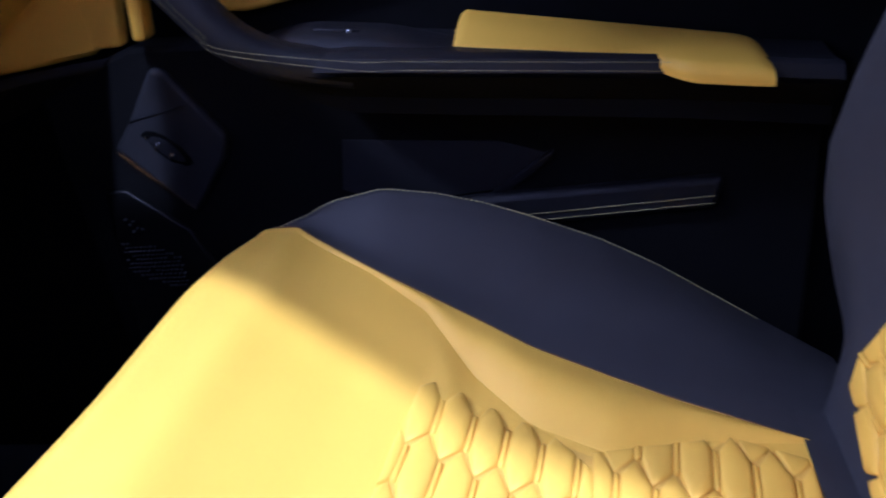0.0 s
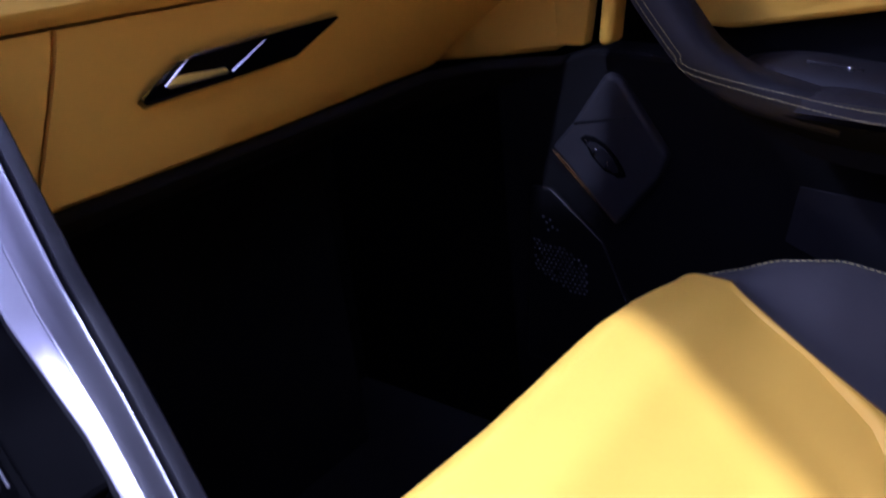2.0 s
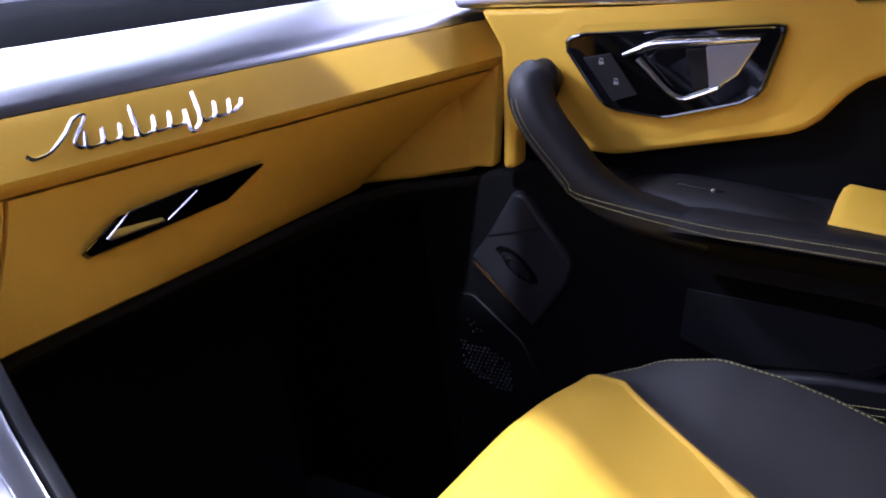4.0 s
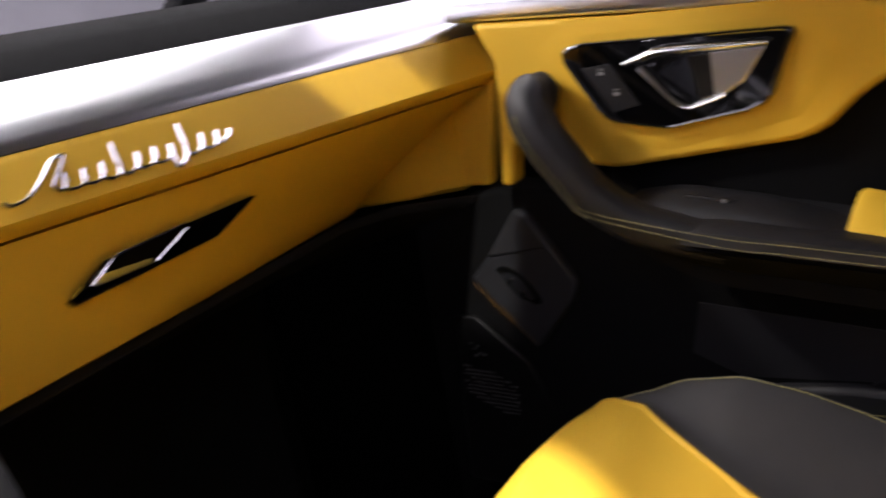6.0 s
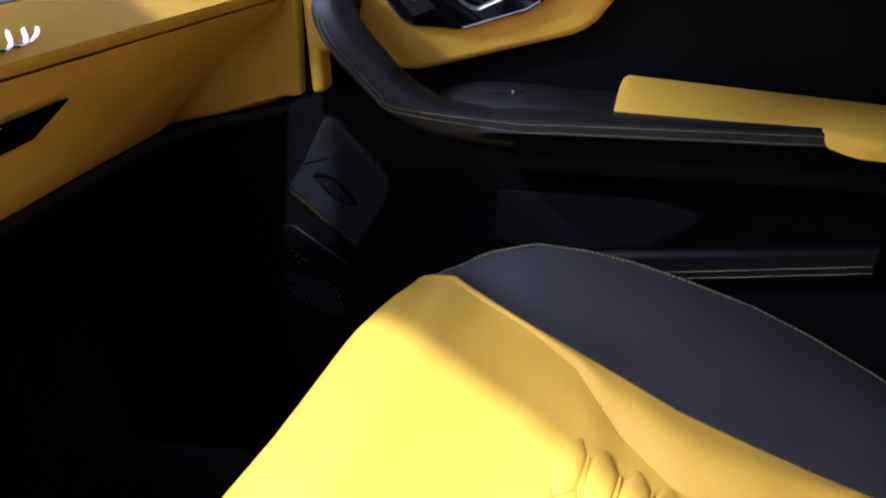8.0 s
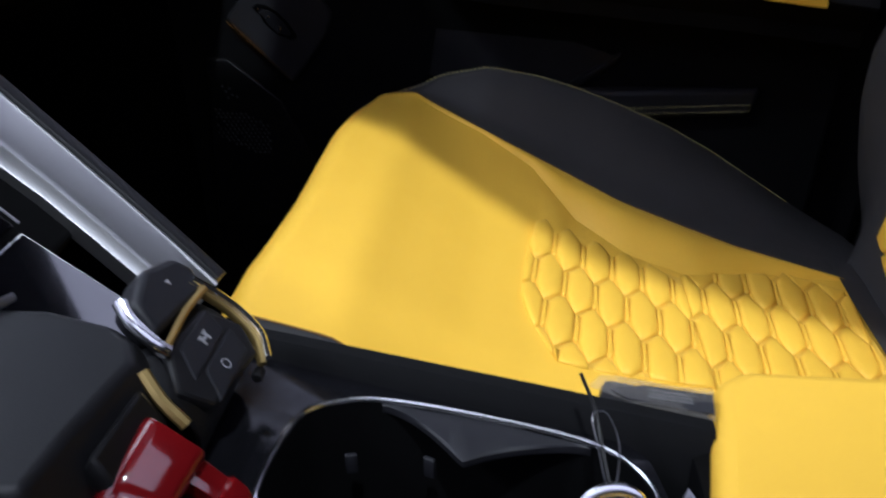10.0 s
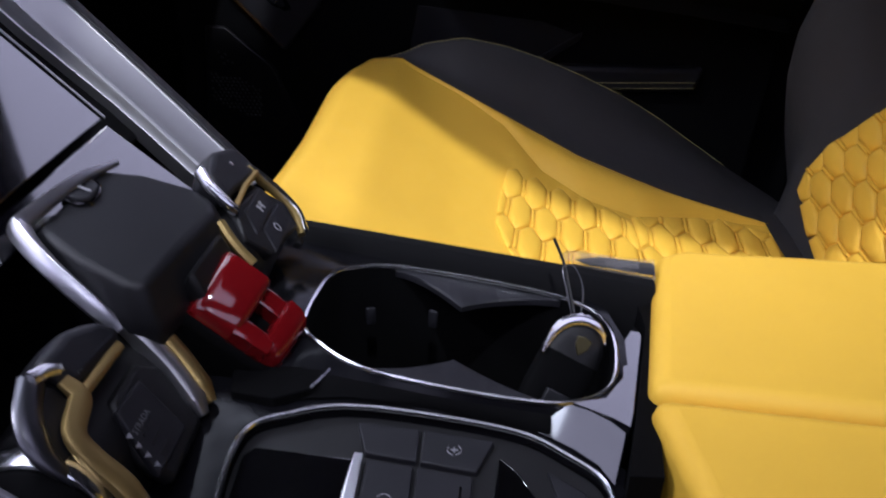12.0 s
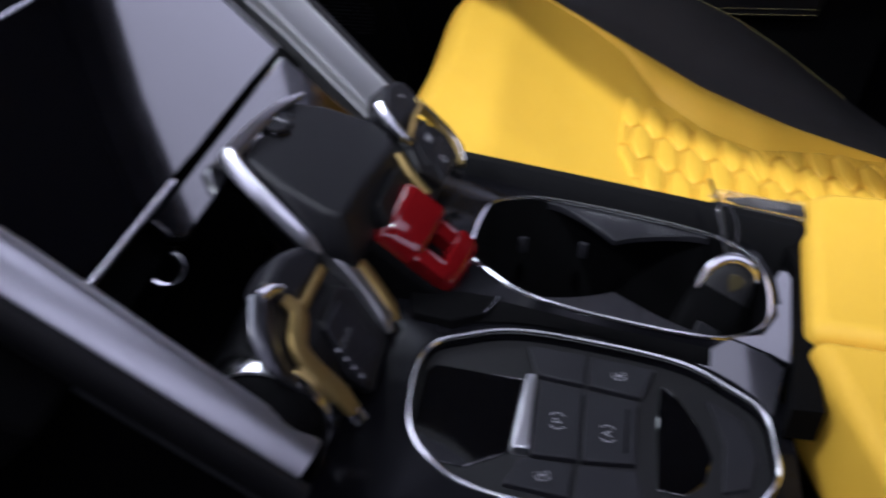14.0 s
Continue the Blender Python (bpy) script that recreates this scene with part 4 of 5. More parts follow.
def build_console():
    con = thing("centre_console", "gloss black centre console with cup holder and chrome rings", "console", (0.1, 0.07, 0.0))
    body = [(-0.22, 0.285), (0.55, 0.215), (0.55, -0.14), (-0.22, -0.14)]
    part("body", prism([(x, y, 0.0) for x, y in body], (0, 0, 0.385), 0.01), PLASTIC, con)
    # padded rail beside the seat
    def rail_y(x):
        return 0.2145 - 0.261 * x
    profile = ((-0.018, -0.05), (-0.0165, -0.012), (-0.0125, -0.003), (-0.010, -0.0004), (-0.006, 0.0), (-0.002, -0.0004), (0.0, -0.003), (0.004, -0.06))
    bm = loft([[Vector((x, rail_y(x) + o, 0.477 + h)) for o, h in profile] for x in [-0.34 + 0.52 * k / 12 for k in range(13)]])
    part("side_rail", bm, SUEDE, con, "black leather padded rail")
    part("side_wall", prism([(x, rail_y(x) + 0.002, 0.43) for x in (-0.34, 0.18)] + [(x, rail_y(x) - 0.008, 0.43) for x in (0.18, -0.34)], (0, 0, -0.33), 0.004), PLASTIC, con)
    # gloss plate round the cup holder
    cup = ring_points(CUP, plate_z, 5)
    c = (0.065, 0.115)
    edge = [(-0.060, 0.068), (-0.010, 0.0615), (0.060, 0.053), (0.112, 0.0500), (0.122, 0.0535), (0.146, 0.0440), (0.1535, 0.0620), (0.1575, 0.118), (0.1500, 0.150), (0.130, 0.174), (-0.066, 0.220)]
    outer = []
    for p in cup:
        x, y = cast_to(edge, c, p)
        z = plate_z(x, y) - 0.009 * max(0.0, min(1.0, (y - 0.15) / 0.04))
        low = interp(x, [-0.08, -0.07, 0.104, 0.122], [z, pad_z(x, y) - 0.002, pad_z(x, y) - 0.002, plate_z(x, y) - 0.003])
        f = max(0.0, min(1.0, (0.080 - y) / 0.010))
        outer.append(Vector((x, y, low * f + z * (1 - f))))
    part("cup_plate", ring_plate(cup, outer, 0.05), SATIN, con, "satin black plate with finger marks", 30)
    corner = [(0.122, 0.0570), (0.131, 0.0520), (0.141, 0.0460), (0.1490, 0.0390), (0.1520, 0.05), (0.1690, 0.128), (0.166, 0.137), (0.156, 0.116), (0.1515, 0.082), (0.140, 0.0625)]
    part("corner_plate", prism([(x, y, 0.4695 - interp(y, [0.040, 0.14], [0.0010, 0.0080])) for x, y in corner], (0, 0, -0.025), 0.0003), GLOSS, con, "gloss black corner plate")
    # a flat facet leads from the plate down to the button tray
    facet = [(0.106, 0.0455), (0.113, 0.0420), (0.123, 0.0362), (0.134, 0.0282), (0.1412, 0.0190), (0.1490, 0.0449), (0.141, 0.0482), (0.131, 0.0525), (0.122, 0.0562), (0.116, 0.0588)]
    part("plate_facet", prism([(x, y, 0.4046 + 0.577 * y + 0.243 * x) for x, y in facet], (0, 0, -0.006), 0.0003), GLOSS, con, "gloss black facet beside the button tray")
    # solid black strip laid where only a shaded gap would show
    gap = [(0.1440, 0.008), (0.1532, 0.05), (0.1704, 0.128), (0.1695, 0.150), (0.182, 0.156), (0.168, 0.08), (0.160, 0.008)]
    part("gap_shade_strip", prism([(x, y, 0.4672) for x, y in gap], (0, 0, -0.02), 0.0006), SHADED_BLACK, con, "black strip standing in for the shaded gap before the armrest")
    # near-black strip over the plate's edge; its dark reflection is put in as colour
    fold = []
    for x in [-0.02 + 0.132 * k / 14 for k in range(15)]:
        y1 = interp(x, [-0.02, 0.016, 0.06, 0.11, 0.13], [0.0700, 0.0640, 0.0562, 0.0515, 0.0490])
        y0 = interp(x, [-0.02, 0.01, 0.048, 0.10, 0.13], [0.0510, 0.0560, 0.0550, 0.0480, 0.0370])
        fold.append([Vector((x, y1, plate_z(x, y1) - 0.0035)), Vector((x, (y0 + y1) / 2, (plate_z(x, y1) + pad_z(x, y0)) / 2 - 0.0005)), Vector((x, y0, pad_z(x, y0) + 0.0006)), Vector((x, y0, pad_z(x, y0) - 0.006)), Vector((x, y1, plate_z(x, y1) - 0.010))])
    part("tray_shade_strip", loft(fold), SHADED_BLACK, con, "near-black strip painted as shade between the two trays")
    # the well's shade is carried by its near-black colour
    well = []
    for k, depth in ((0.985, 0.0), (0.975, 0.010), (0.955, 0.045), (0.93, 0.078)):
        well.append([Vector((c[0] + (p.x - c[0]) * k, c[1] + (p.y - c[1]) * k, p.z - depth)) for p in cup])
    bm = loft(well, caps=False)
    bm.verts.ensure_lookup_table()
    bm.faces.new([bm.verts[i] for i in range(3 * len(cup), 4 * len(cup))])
    holder = part("cup_holder", bm, SHADED_BLACK, con, "deep black double cup holder")
    part("chrome_ring", sweep(cup, 0.0029, 0.0032, segs=8, closed=True), CHROME, holder, "chrome ring round the cup holder")
    # saddles between the two round wells
    def saddle(far):
        rows = []
        x0, xt, x1 = (0.022, 0.064, 0.124) if far else (0.002, 0.062, 0.122)
        for i in range(37):
            x = x0 + (x1 - x0) * i / 36
            rim = interp(x, [0.0, 0.024, 0.075, 0.124, 0.15], [0.170, 0.1750, 0.1685, 0.1565, 0.12]) if far else interp(x, [-0.01, 0.016, 0.06, 0.11, 0.135], [0.0885, 0.0705, 0.0605, 0.0562, 0.0645])
            u = (xt - x) / (xt - x0) if x < xt else (x - xt) / (x1 - xt)
            reach = 0.0010 + (0.0285 if far else 0.0275) * max(0.0, 1 - u) ** (1.7 if x < xt else 1.5)
            edge_y = rim - reach if far else rim + reach
            z = plate_z(x, 0.1)
            rows.append([Vector((x, rim, z - 0.0016)), Vector((x, rim + (edge_y - rim) * 0.9, z - 0.0022)), Vector((x, edge_y, z - 0.0032)), Vector((x, edge_y, z - 0.0065)), Vector((x, rim, z - 0.0065))])
        return loft(rows)
    for far in (True, False):
        part("saddle", saddle(far), SOFT_GREY, holder, "dark grey divider between the wells", 30)
    for x, y, a in ((0.047, 0.157, -20), (0.008, 0.157, 15)):
        part("grip_tab", box((x, y, 0.446), (0.006, 0.003, 0.012), 0.001, (0, 0, a)), SOFT_GREY, holder)
    # button tray
    pad = ring_points(PAD, pad_z, 5)
    pc = (0.05, 0.002)
    edge = [(-0.085, -0.085), (0.148, -0.085), (0.152, 0.029), (0.120, 0.0455), (0.07, 0.0525), (-0.02, 0.0625), (-0.085, 0.065)]
    outer = []
    for p in pad:
        x, y = cast_to(edge, pc, p)
        outer.append(Vector((x, y, pad_z(x, y) - 0.0025)))
    part("button_plate", ring_plate(pad, outer, 0.05), SATIN, con, "satin black plate round the buttons", 30)
    floor = [Vector((pc[0] + (p.x - pc[0]) * 0.985, pc[1] + (p.y - pc[1]) * 0.985, p.z - 0.0065)) for p in pad]
    tray = part("button_tray", prism(floor, (0, 0, -0.04), 0.0), PLASTIC, con)
    part("chrome_ring", sweep(pad, 0.0031, 0.0032, segs=8, closed=True), CHROME, tray, "chrome ring round the button tray")

    def key(name, outline, rise, width=0.0008, mat=SOFT_GREY, label=""):
        return part(name, prism([(x, y, pad_z(x, y) - 0.0062 + rise) for x, y in outline], (0, 0, -rise - 0.002), width), mat, tray, label)
    key("coin_well", [(-0.0375, -0.012), (-0.036, 0.022), (-0.031, 0.0275), (0.0164, 0.0258), (0.0120, -0.0165), (-0.010, -0.028), (-0.024, -0.027), (-0.034, -0.018)], 0.0006, mat=GLOSS, label="gloss black finger well")
    key("metal_bar", [(0.0125, -0.0165), (0.0205, -0.0165), (0.0218, 0.0262), (0.0172, 0.0262)], 0.0048, mat=ALU, label="satin metal switch bar")
    b1 = key("button", [(0.0218, -0.0175), (0.0450, -0.0170), (0.0460, 0.0228), (0.0235, 0.0245)], 0.0030)
    b2 = key("button", [(0.0468, -0.0170), (0.0728, -0.0150), (0.0745, 0.0200), (0.0478, 0.0225)], 0.0030)
    b3 = key("button", [(0.0220, 0.0278), (0.0472, 0.0255), (0.0478, 0.0440), (0.0165, 0.0452)], 0.0030)
    b4 = key("button", [(0.0488, 0.0255), (0.0762, 0.0226), (0.0845, 0.0408), (0.0494, 0.0438)], 0.0030)
    b5 = key("button", [(0.0100, -0.0345), (0.0410, -0.0370), (0.0425, -0.0200), (0.0175, -0.0198)], 0.0030)
    b6 = key("button", [(0.0435, -0.0370), (0.0780, -0.0360), (0.0725, -0.0180), (0.0445, -0.0200)], 0.0030)
    key("groove", [(0.0672, -0.010), (0.0682, -0.010), (0.0695, 0.014), (0.0685, 0.014)], 0.0034, 0.0, GLOSS)
    key("side_well", [(0.0830, -0.025), (0.096, -0.026), (0.106, -0.018), (0.111, -0.004), (0.106, 0.012), (0.096, 0.027), (0.087, 0.034), (0.084, 0.010)], 0.0006, mat=GLOSS, label="gloss black finger well")
    key("well_surround", [(0.114, -0.022), (0.127, -0.018), (0.133, 0.000), (0.128, 0.018), (0.110, 0.028), (0.117, 0.006)], 0.002, mat=SOFT_GREY)
    def sign(letter, x, y):
        """A letter between two brackets, read from the driver's seat."""
        curve = bpy.data.curves.new("sign", "FONT")
        curve.body, curve.size, curve.align_x, curve.align_y, curve.extrude = letter, 0.0054, "CENTER", "CENTER", 0.00015
        holder = bpy.data.objects.new("sign", curve)
        bm = bmesh.new()
        bm.from_mesh(holder.to_mesh())
        bpy.data.objects.remove(holder)
        bpy.data.curves.remove(curve)
        turn = Matrix(((0, -1, 0, x), (1, 0, 0, y), (0, 0.22, 1, pad_z(x, y) - 0.0029), (0, 0, 0, 1)))
        turn[2][0], turn[2][1] = 0.22, 0.05
        bmesh.ops.transform(bm, matrix=turn, verts=bm.verts)
        arcs = []
        for s in (-1, 1):
            arc = [Vector((x + 0.0038 * math.sin(q), y + s * (0.0008 + 0.0038 * math.cos(q)), 0)) for q in [radians(-58 + 116 * w / 8) for w in range(9)]]
            for p in arc:
                p.z = pad_z(p.x, p.y) - 0.0028
            arcs.append(sweep(arc, 0.0006, 0.0004, segs=4))
        return join(bm, *arcs)
    for b, x, y, letter in ((b1, 0.0340, 0.002, "P"), (b2, 0.0590, -0.001, "A")):
        part("printed_mark", sign(letter, x, y), MARK, b, "pale printed letter in brackets")
    for b, x, y in ((b4, 0.0650, 0.0335), (b5, 0.028, -0.028)):
        z = pad_z(x, y) - 0.0028
        arcs = [sweep([Vector((x + 0.0034 * math.cos(q), y + 0.0034 * math.sin(q), z)) for q in [radians(o + 70 * w / 6) for w in range(7)]], 0.0006, 0.0004, segs=4) for o in (10, 100, 190, 280)]
        part("printed_mark", join(box((x, y, z), (0.0006, 0.0036, 0.0004)), box((x, y, z), (0.0036, 0.0006, 0.0004)), *arcs), MARK, b, "pale printed sign")
    # sloping screens with a seam between them
    def slope(x):
        return 0.505 + (0.65 / 0.73) * (-0.107 - x)

    def sheet(x0, x1, y0, y1, widen, name, mat, lift):
        pts = []
        for x, w in ((x0, 0.0), (x1, widen)):
            pts.append((x, w))
        a, b = pts
        q = [Vector((a[0], y0, slope(a[0]) + lift)), Vector((a[0], y1, slope(a[0]) + lift)), Vector((b[0], y1 + b[1], slope(b[0]) + lift)), Vector((b[0], y0 - b[1], slope(b[0]) + lift))]
        return part(name, prism(q, (-0.006, 0, -0.007), 0.0012), mat, con, "gloss black touch screen")
    sheet(-0.1605, -0.2375, -0.070, 0.1985, 0.007, "upper_screen", SCREEN, 0.0)
    part("screen_edge", sweep([Vector((x, y, slope(x) + 0.0006)) for x, y in ((-0.160, 0.2012), (-0.198, 0.2050), (-0.2375, 0.2085))], 0.0014, 0.0016, up=(0.65, 0, 0.73), segs=6), BAR, con, "thin bright screen edge")
    part("chrome_edge", sweep([Vector((-0.2385, y, slope(-0.2385) - 0.001)) for y in (-0.07, 0.06, 0.21)], 0.002, 0.002, up=(0.65, 0, 0.73), segs=8), CHROME, con, "thin bright trim")
    for y in (-0.03, 0.02, 0.07, 0.12, 0.17):
        tip = part("toggle_switch", box((-0.272, y, slope(-0.272) + 0.004), (0.020, 0.026, 0.014), 0.003, (0, 41, 0)), PLASTIC, con)
        part("chrome_tip", sweep([Vector((-0.266, y - 0.012, slope(-0.266) + 0.010)), Vector((-0.266, y + 0.012, slope(-0.266) + 0.010))], 0.004, 0.004, segs=8), CHROME, tip, "bright chrome tip")
    low = [Vector((x, y, slope(x) - 0.002)) for x, y in ((-0.1585, 0.001), (-0.1585, 0.199), (-0.092, 0.203), (-0.092, 0.08), (-0.146, 0.064), (-0.1455, 0.006), (-0.150, 0.0))]
    part("lower_screen", prism(low, (-0.006, 0, -0.007), 0.0012), SCREEN, con, "gloss black touch screen")
    part("chrome_edge", sweep([Vector((-0.1605, y, slope(-0.1605) - 0.001)) for y in (-0.07, -0.03, 0.0, 0.030)], 0.0035, 0.004, up=(0.65, 0, 0.73), segs=10), CHROME, con, "bright chrome trim")
    # bed and recess are near black, their shade put into the colour
    part("screen_bed", prism([Vector((-0.158, -0.11, slope(-0.158) - 0.026)), Vector((-0.158, 0.245, slope(-0.158) - 0.026)), Vector((-0.36, 0.30, slope(-0.36) - 0.026)), Vector((-0.36, -0.18, slope(-0.36) - 0.026))], (-0.10, 0, -0.10), 0.004), SHADED_BLACK, con)
    part("recess", prism([Vector((-0.06, -0.11, 0.44)), Vector((-0.06, 0.22, 0.44)), Vector((-0.26, 0.22, 0.44)), Vector((-0.26, -0.11, 0.44))], (0, 0, -0.05), 0.004), SHADED_BLACK, con)
    # aluminium bars on both sides of the screens
    near_n = Vector((0.665, 0, 0.747))

    def bar(xs, left, ridge, right, name_label, low=-0.0123, mid=-0.0093, high=0.0108):
        rings = []
        for x in xs:
            base = Vector((x, 0, slope(x)))
            l, m, r = left(x), ridge(x), right(x)
            s = 1 if r > l else -1
            pts = [(l, low - 0.010), (l, low - 0.0008), (l + 0.0008 * s, low), (m - 0.0022 * s, mid - 0.0006), (m - 0.0014 * s, mid - 0.0013), (m - 0.0006 * s, mid - 0.0010), (m, mid), (m + 0.0008 * s, mid + 0.0016), (r - 0.0012 * s, high - 0.0016), (r - 0.0002 * s, high - 0.0003), (r + 0.0008 * s, high), (r + 0.0016 * s, high - 0.0012), (r + 0.0016 * s, low - 0.010)]
            rings.append([base + Vector((0, y, 0)) + near_n * hh for y, hh in pts])
        return part("metal_bar", loft(rings), BAR, con, name_label, 30)
    xs = [-0.088 - 0.257 * k / 10 for k in range(11)]
    left = lambda x: interp(x, [-0.345, -0.217, -0.16, -0.1115, -0.088], [0.268, 0.2460, 0.2440, 0.2345, 0.230])
    right = lambda x: interp(x, [-0.345, -0.217, -0.16, -0.107, -0.088], [0.300, 0.2690, 0.2585, 0.2465, 0.241])
    rod = bar(xs, left, lambda x: left(x) + (right(x) - left(x)) * 0.66, right, "satin aluminium bar beside the screens")
    part("bar_trim", sweep([Vector((x, right(x) + 0.0085, slope(x))) + near_n * 0.002 for x in xs], 0.013, 0.020, up=(0.65, 0, 0.73), segs=12, power=0.7), PLASTIC, rod)
    xs = [-0.074 - 0.27 * k / 10 for k in range(11)]
    rings = []
    for x in xs:
        l, r = interp(x, [-0.345, -0.18, -0.074], [-0.074, -0.054, -0.052]), interp(x, [-0.345, -0.18, -0.074], [-0.106, -0.083, -0.077])
        base, w = Vector((x, 0, slope(x))), r - l
        rings.append([base + Vector((0, l + w * f, 0)) + near_n * hh for f, hh in ((0.0, -0.022), (0.0, -0.004), (0.04, 0.0015), (0.12, 0.0048), (0.24, 0.0062), (0.36, 0.0058), (0.55, 0.0030), (0.75, -0.0010), (0.92, -0.0052), (1.0, -0.0085), (1.03, -0.013), (1.0, -0.024))])
    rod = part("metal_bar", loft(rings), NEAR_BAR, con, "satin aluminium bar beside the screens", 45)
    part("bar_trim", sweep([Vector((x, interp(x, [-0.345, -0.18, -0.074], [-0.110, -0.087, -0.081]), slope(x) - 0.004)) for x in xs], 0.012, 0.018, up=(0.65, 0, 0.73), segs=10), PLASTIC, rod)
    axis = Vector((0.50, -0.35, 0.72)).normalized()
    m = axis.to_track_quat("Z", "Y").to_matrix().to_4x4()
    m.translation = (-0.164, 0.012, 0.513)

    def tube(levels):
        return loft([[m @ Vector((r * math.cos(a * math.pi / 12), r * math.sin(a * math.pi / 12), z)) for a in range(24)] for r, z in levels], caps=False)
    sock = part("socket", tube(((0.0085, -0.07), (0.0085, -0.003), (0.0078, 0.0), (0.0072, -0.002), (0.0068, -0.03), (0.0005, -0.031))), PLASTIC, con, "black power socket")
    part("chrome_ring", tube(((0.0088, -0.004), (0.0098, -0.003), (0.0102, -0.0005), (0.0098, 0.0015), (0.0085, 0.002), (0.0076, 0.0008), (0.0075, -0.003), (0.0088, -0.004))), CHROME, sock, "chrome socket ring")
    return con


build_console()


# ---- drive mode unit on the console ----
def build_selector():
    unit = thing("drive_selector", "black drive mode unit with bronze levers and red start cover", "gear selector", (-0.09, 0.08, 0.385))
    N = Vector((0.73, 0, 0.68)).normalized()

    def up(points, h):
        return [Vector(p) + N * h for p in points]

    def drum(name, cx, cz, r, y0, y1, mat, parent, label="", width=0.003):
        ring = [(cx + r * math.cos(a * math.pi / 16), cz + r * math.sin(a * math.pi / 16)) for a in range(32)]
        return part(name, bevel_all(loft([[Vector((x, y, z)) for x, z in ring] for y in (y0, y1)]), width, 2, 40), mat, parent, label)
    part("pedestal", prism([(-0.16, -0.075, 0.375), (-0.05, -0.07, 0.375), (-0.035, 0.10, 0.375), (-0.03, 0.21, 0.375), (-0.15, 0.21, 0.375)], (0, 0, 0.062), 0.01), PLASTIC, unit)
    body = drum("drum", -0.105, 0.462, 0.034, -0.022, 0.20, PLASTIC, unit)
    drum("chrome_collar", -0.101, 0.470, 0.0312, -0.040, -0.028, CHROME, body, "bright chrome collar", 0.002)
    drum("drum_end", -0.101, 0.4695, 0.0300, -0.060, -0.040, SHADED_BLACK, body)
    # selector block with chrome frame
    def top_z(x, y, drop=0.0):
        return Vector((x, y, 0.5372 - 0.2916 * (x + 0.1016) + 0.1219 * (y - 0.0944) - drop))
    flat = [(-0.134, 0.129), (-0.1395, 0.070), (-0.117, 0.0590), (-0.0905, 0.0500), (-0.0830, 0.0530), (-0.0785, 0.083), (-0.0705, 0.121), (-0.077, 0.133), (-0.087, 0.1375), (-0.113, 0.1370)]
    wide = [(-0.135, 0.131, 0.007), (-0.142, 0.067, 0.007), (-0.117, 0.052, 0.014), (-0.089, 0.044, 0.018), (-0.077, 0.048, 0.018), (-0.071, 0.082, 0.018), (-0.0640, 0.121, 0.013), (-0.073, 0.1370, 0.009), (-0.085, 0.1410, 0.007), (-0.113, 0.1400, 0.007)]
    rings = [[top_z(x, y, d + 0.013) for x, y, d in wide], [top_z(x, y, d) for x, y, d in wide], [top_z(x, y) for x, y in flat]]
    block = part("selector_block", bevel_all(loft(rings), 0.0055, 4, 18), GRIP, unit, "dark grey grip block with chrome frame", 50)
    core = [(-0.106 + (x + 0.106) * 0.95, 0.094 + (y - 0.094) * 0.95, d) for x, y, d in wide]
    part("block_base", loft([[top_z(x + 0.005, y + 0.002, 0.046) for x, y, d in core], [top_z(x, y, d + 0.008) for x, y, d in core]]), SHADED_BLACK, block, "matt black base under the grip", 50)
    path = spline([(-0.127, 0.138, 0.551), (-0.136, 0.110, 0.5525), (-0.1445, 0.072, 0.549), (-0.1435, 0.063, 0.546), (-0.127, 0.052, 0.535), (-0.108, 0.047, 0.518), (-0.097, 0.047, 0.505)], 6)
    scale = [interp(i / (len(path) - 1), [0, 0.3, 0.5, 0.8, 1], [0.35, 0.9, 1.15, 1.0, 0.8]) for i in range(len(path))]
    part("chrome_frame", sweep(path, 0.0100, 0.0120, segs=16, power=1.5, scale=scale), ALU, block, "satin chrome frame")
    b = [Vector(p) for p in ((-0.1385, 0.094, 0.549), (-0.137, 0.113, 0.550), (-0.133, 0.118, 0.550), (-0.126, 0.115, 0.548), (-0.124, 0.108, 0.547), (-0.1245, 0.098, 0.5455), (-0.130, 0.093, 0.547))]
    rim = part("button_rim", prism([p + Vector((0, 0, 0.0008)) for p in b], (0, 0, -0.006), 0.0006), GLOSS, block)
    mid = sum(b, Vector()) / len(b)
    part("park_button", prism([mid + (p - mid) * 0.82 + Vector((0, 0, 0.0022)) for p in b], (0, 0, -0.006), 0.001), SOFT_GREY, rim)
    part("printed_mark", box(mid + Vector((0, -0.001, 0.0026)), (0.007, 0.0018, 0.0006), 0, (0, 17, -8)), MARK, rim, "pale printed sign")
    part("grip_inset", prism([Vector(p) for p in ((-0.0705, 0.075, 0.5215), (-0.0655, 0.114, 0.5255), (-0.0555, 0.113, 0.508), (-0.0605, 0.074, 0.502))], (-0.006, 0, -0.010), 0.003), PLASTIC, block)
    # red flip cover
    a, c, d, e = Vector((-0.0635, 0.106, 0.5125)), Vector((-0.0690, 0.069, 0.505)), Vector((-0.0195, 0.0985, 0.4785)), Vector((-0.0265, 0.0680, 0.4720))

    def on_cover(u, v, h=0.0):
        p = (a * (1 - u) + c * u) * (1 - v) + (d * (1 - u) + e * u) * v
        n = (d - a).cross(c - a).normalized()
        if n.z < 0:
            n = -n
        return p + n * h
    def across(v, h, u0=0.0, u1=1.0, deep=-0.013, lean=0.0028):
        w = u1 - u0
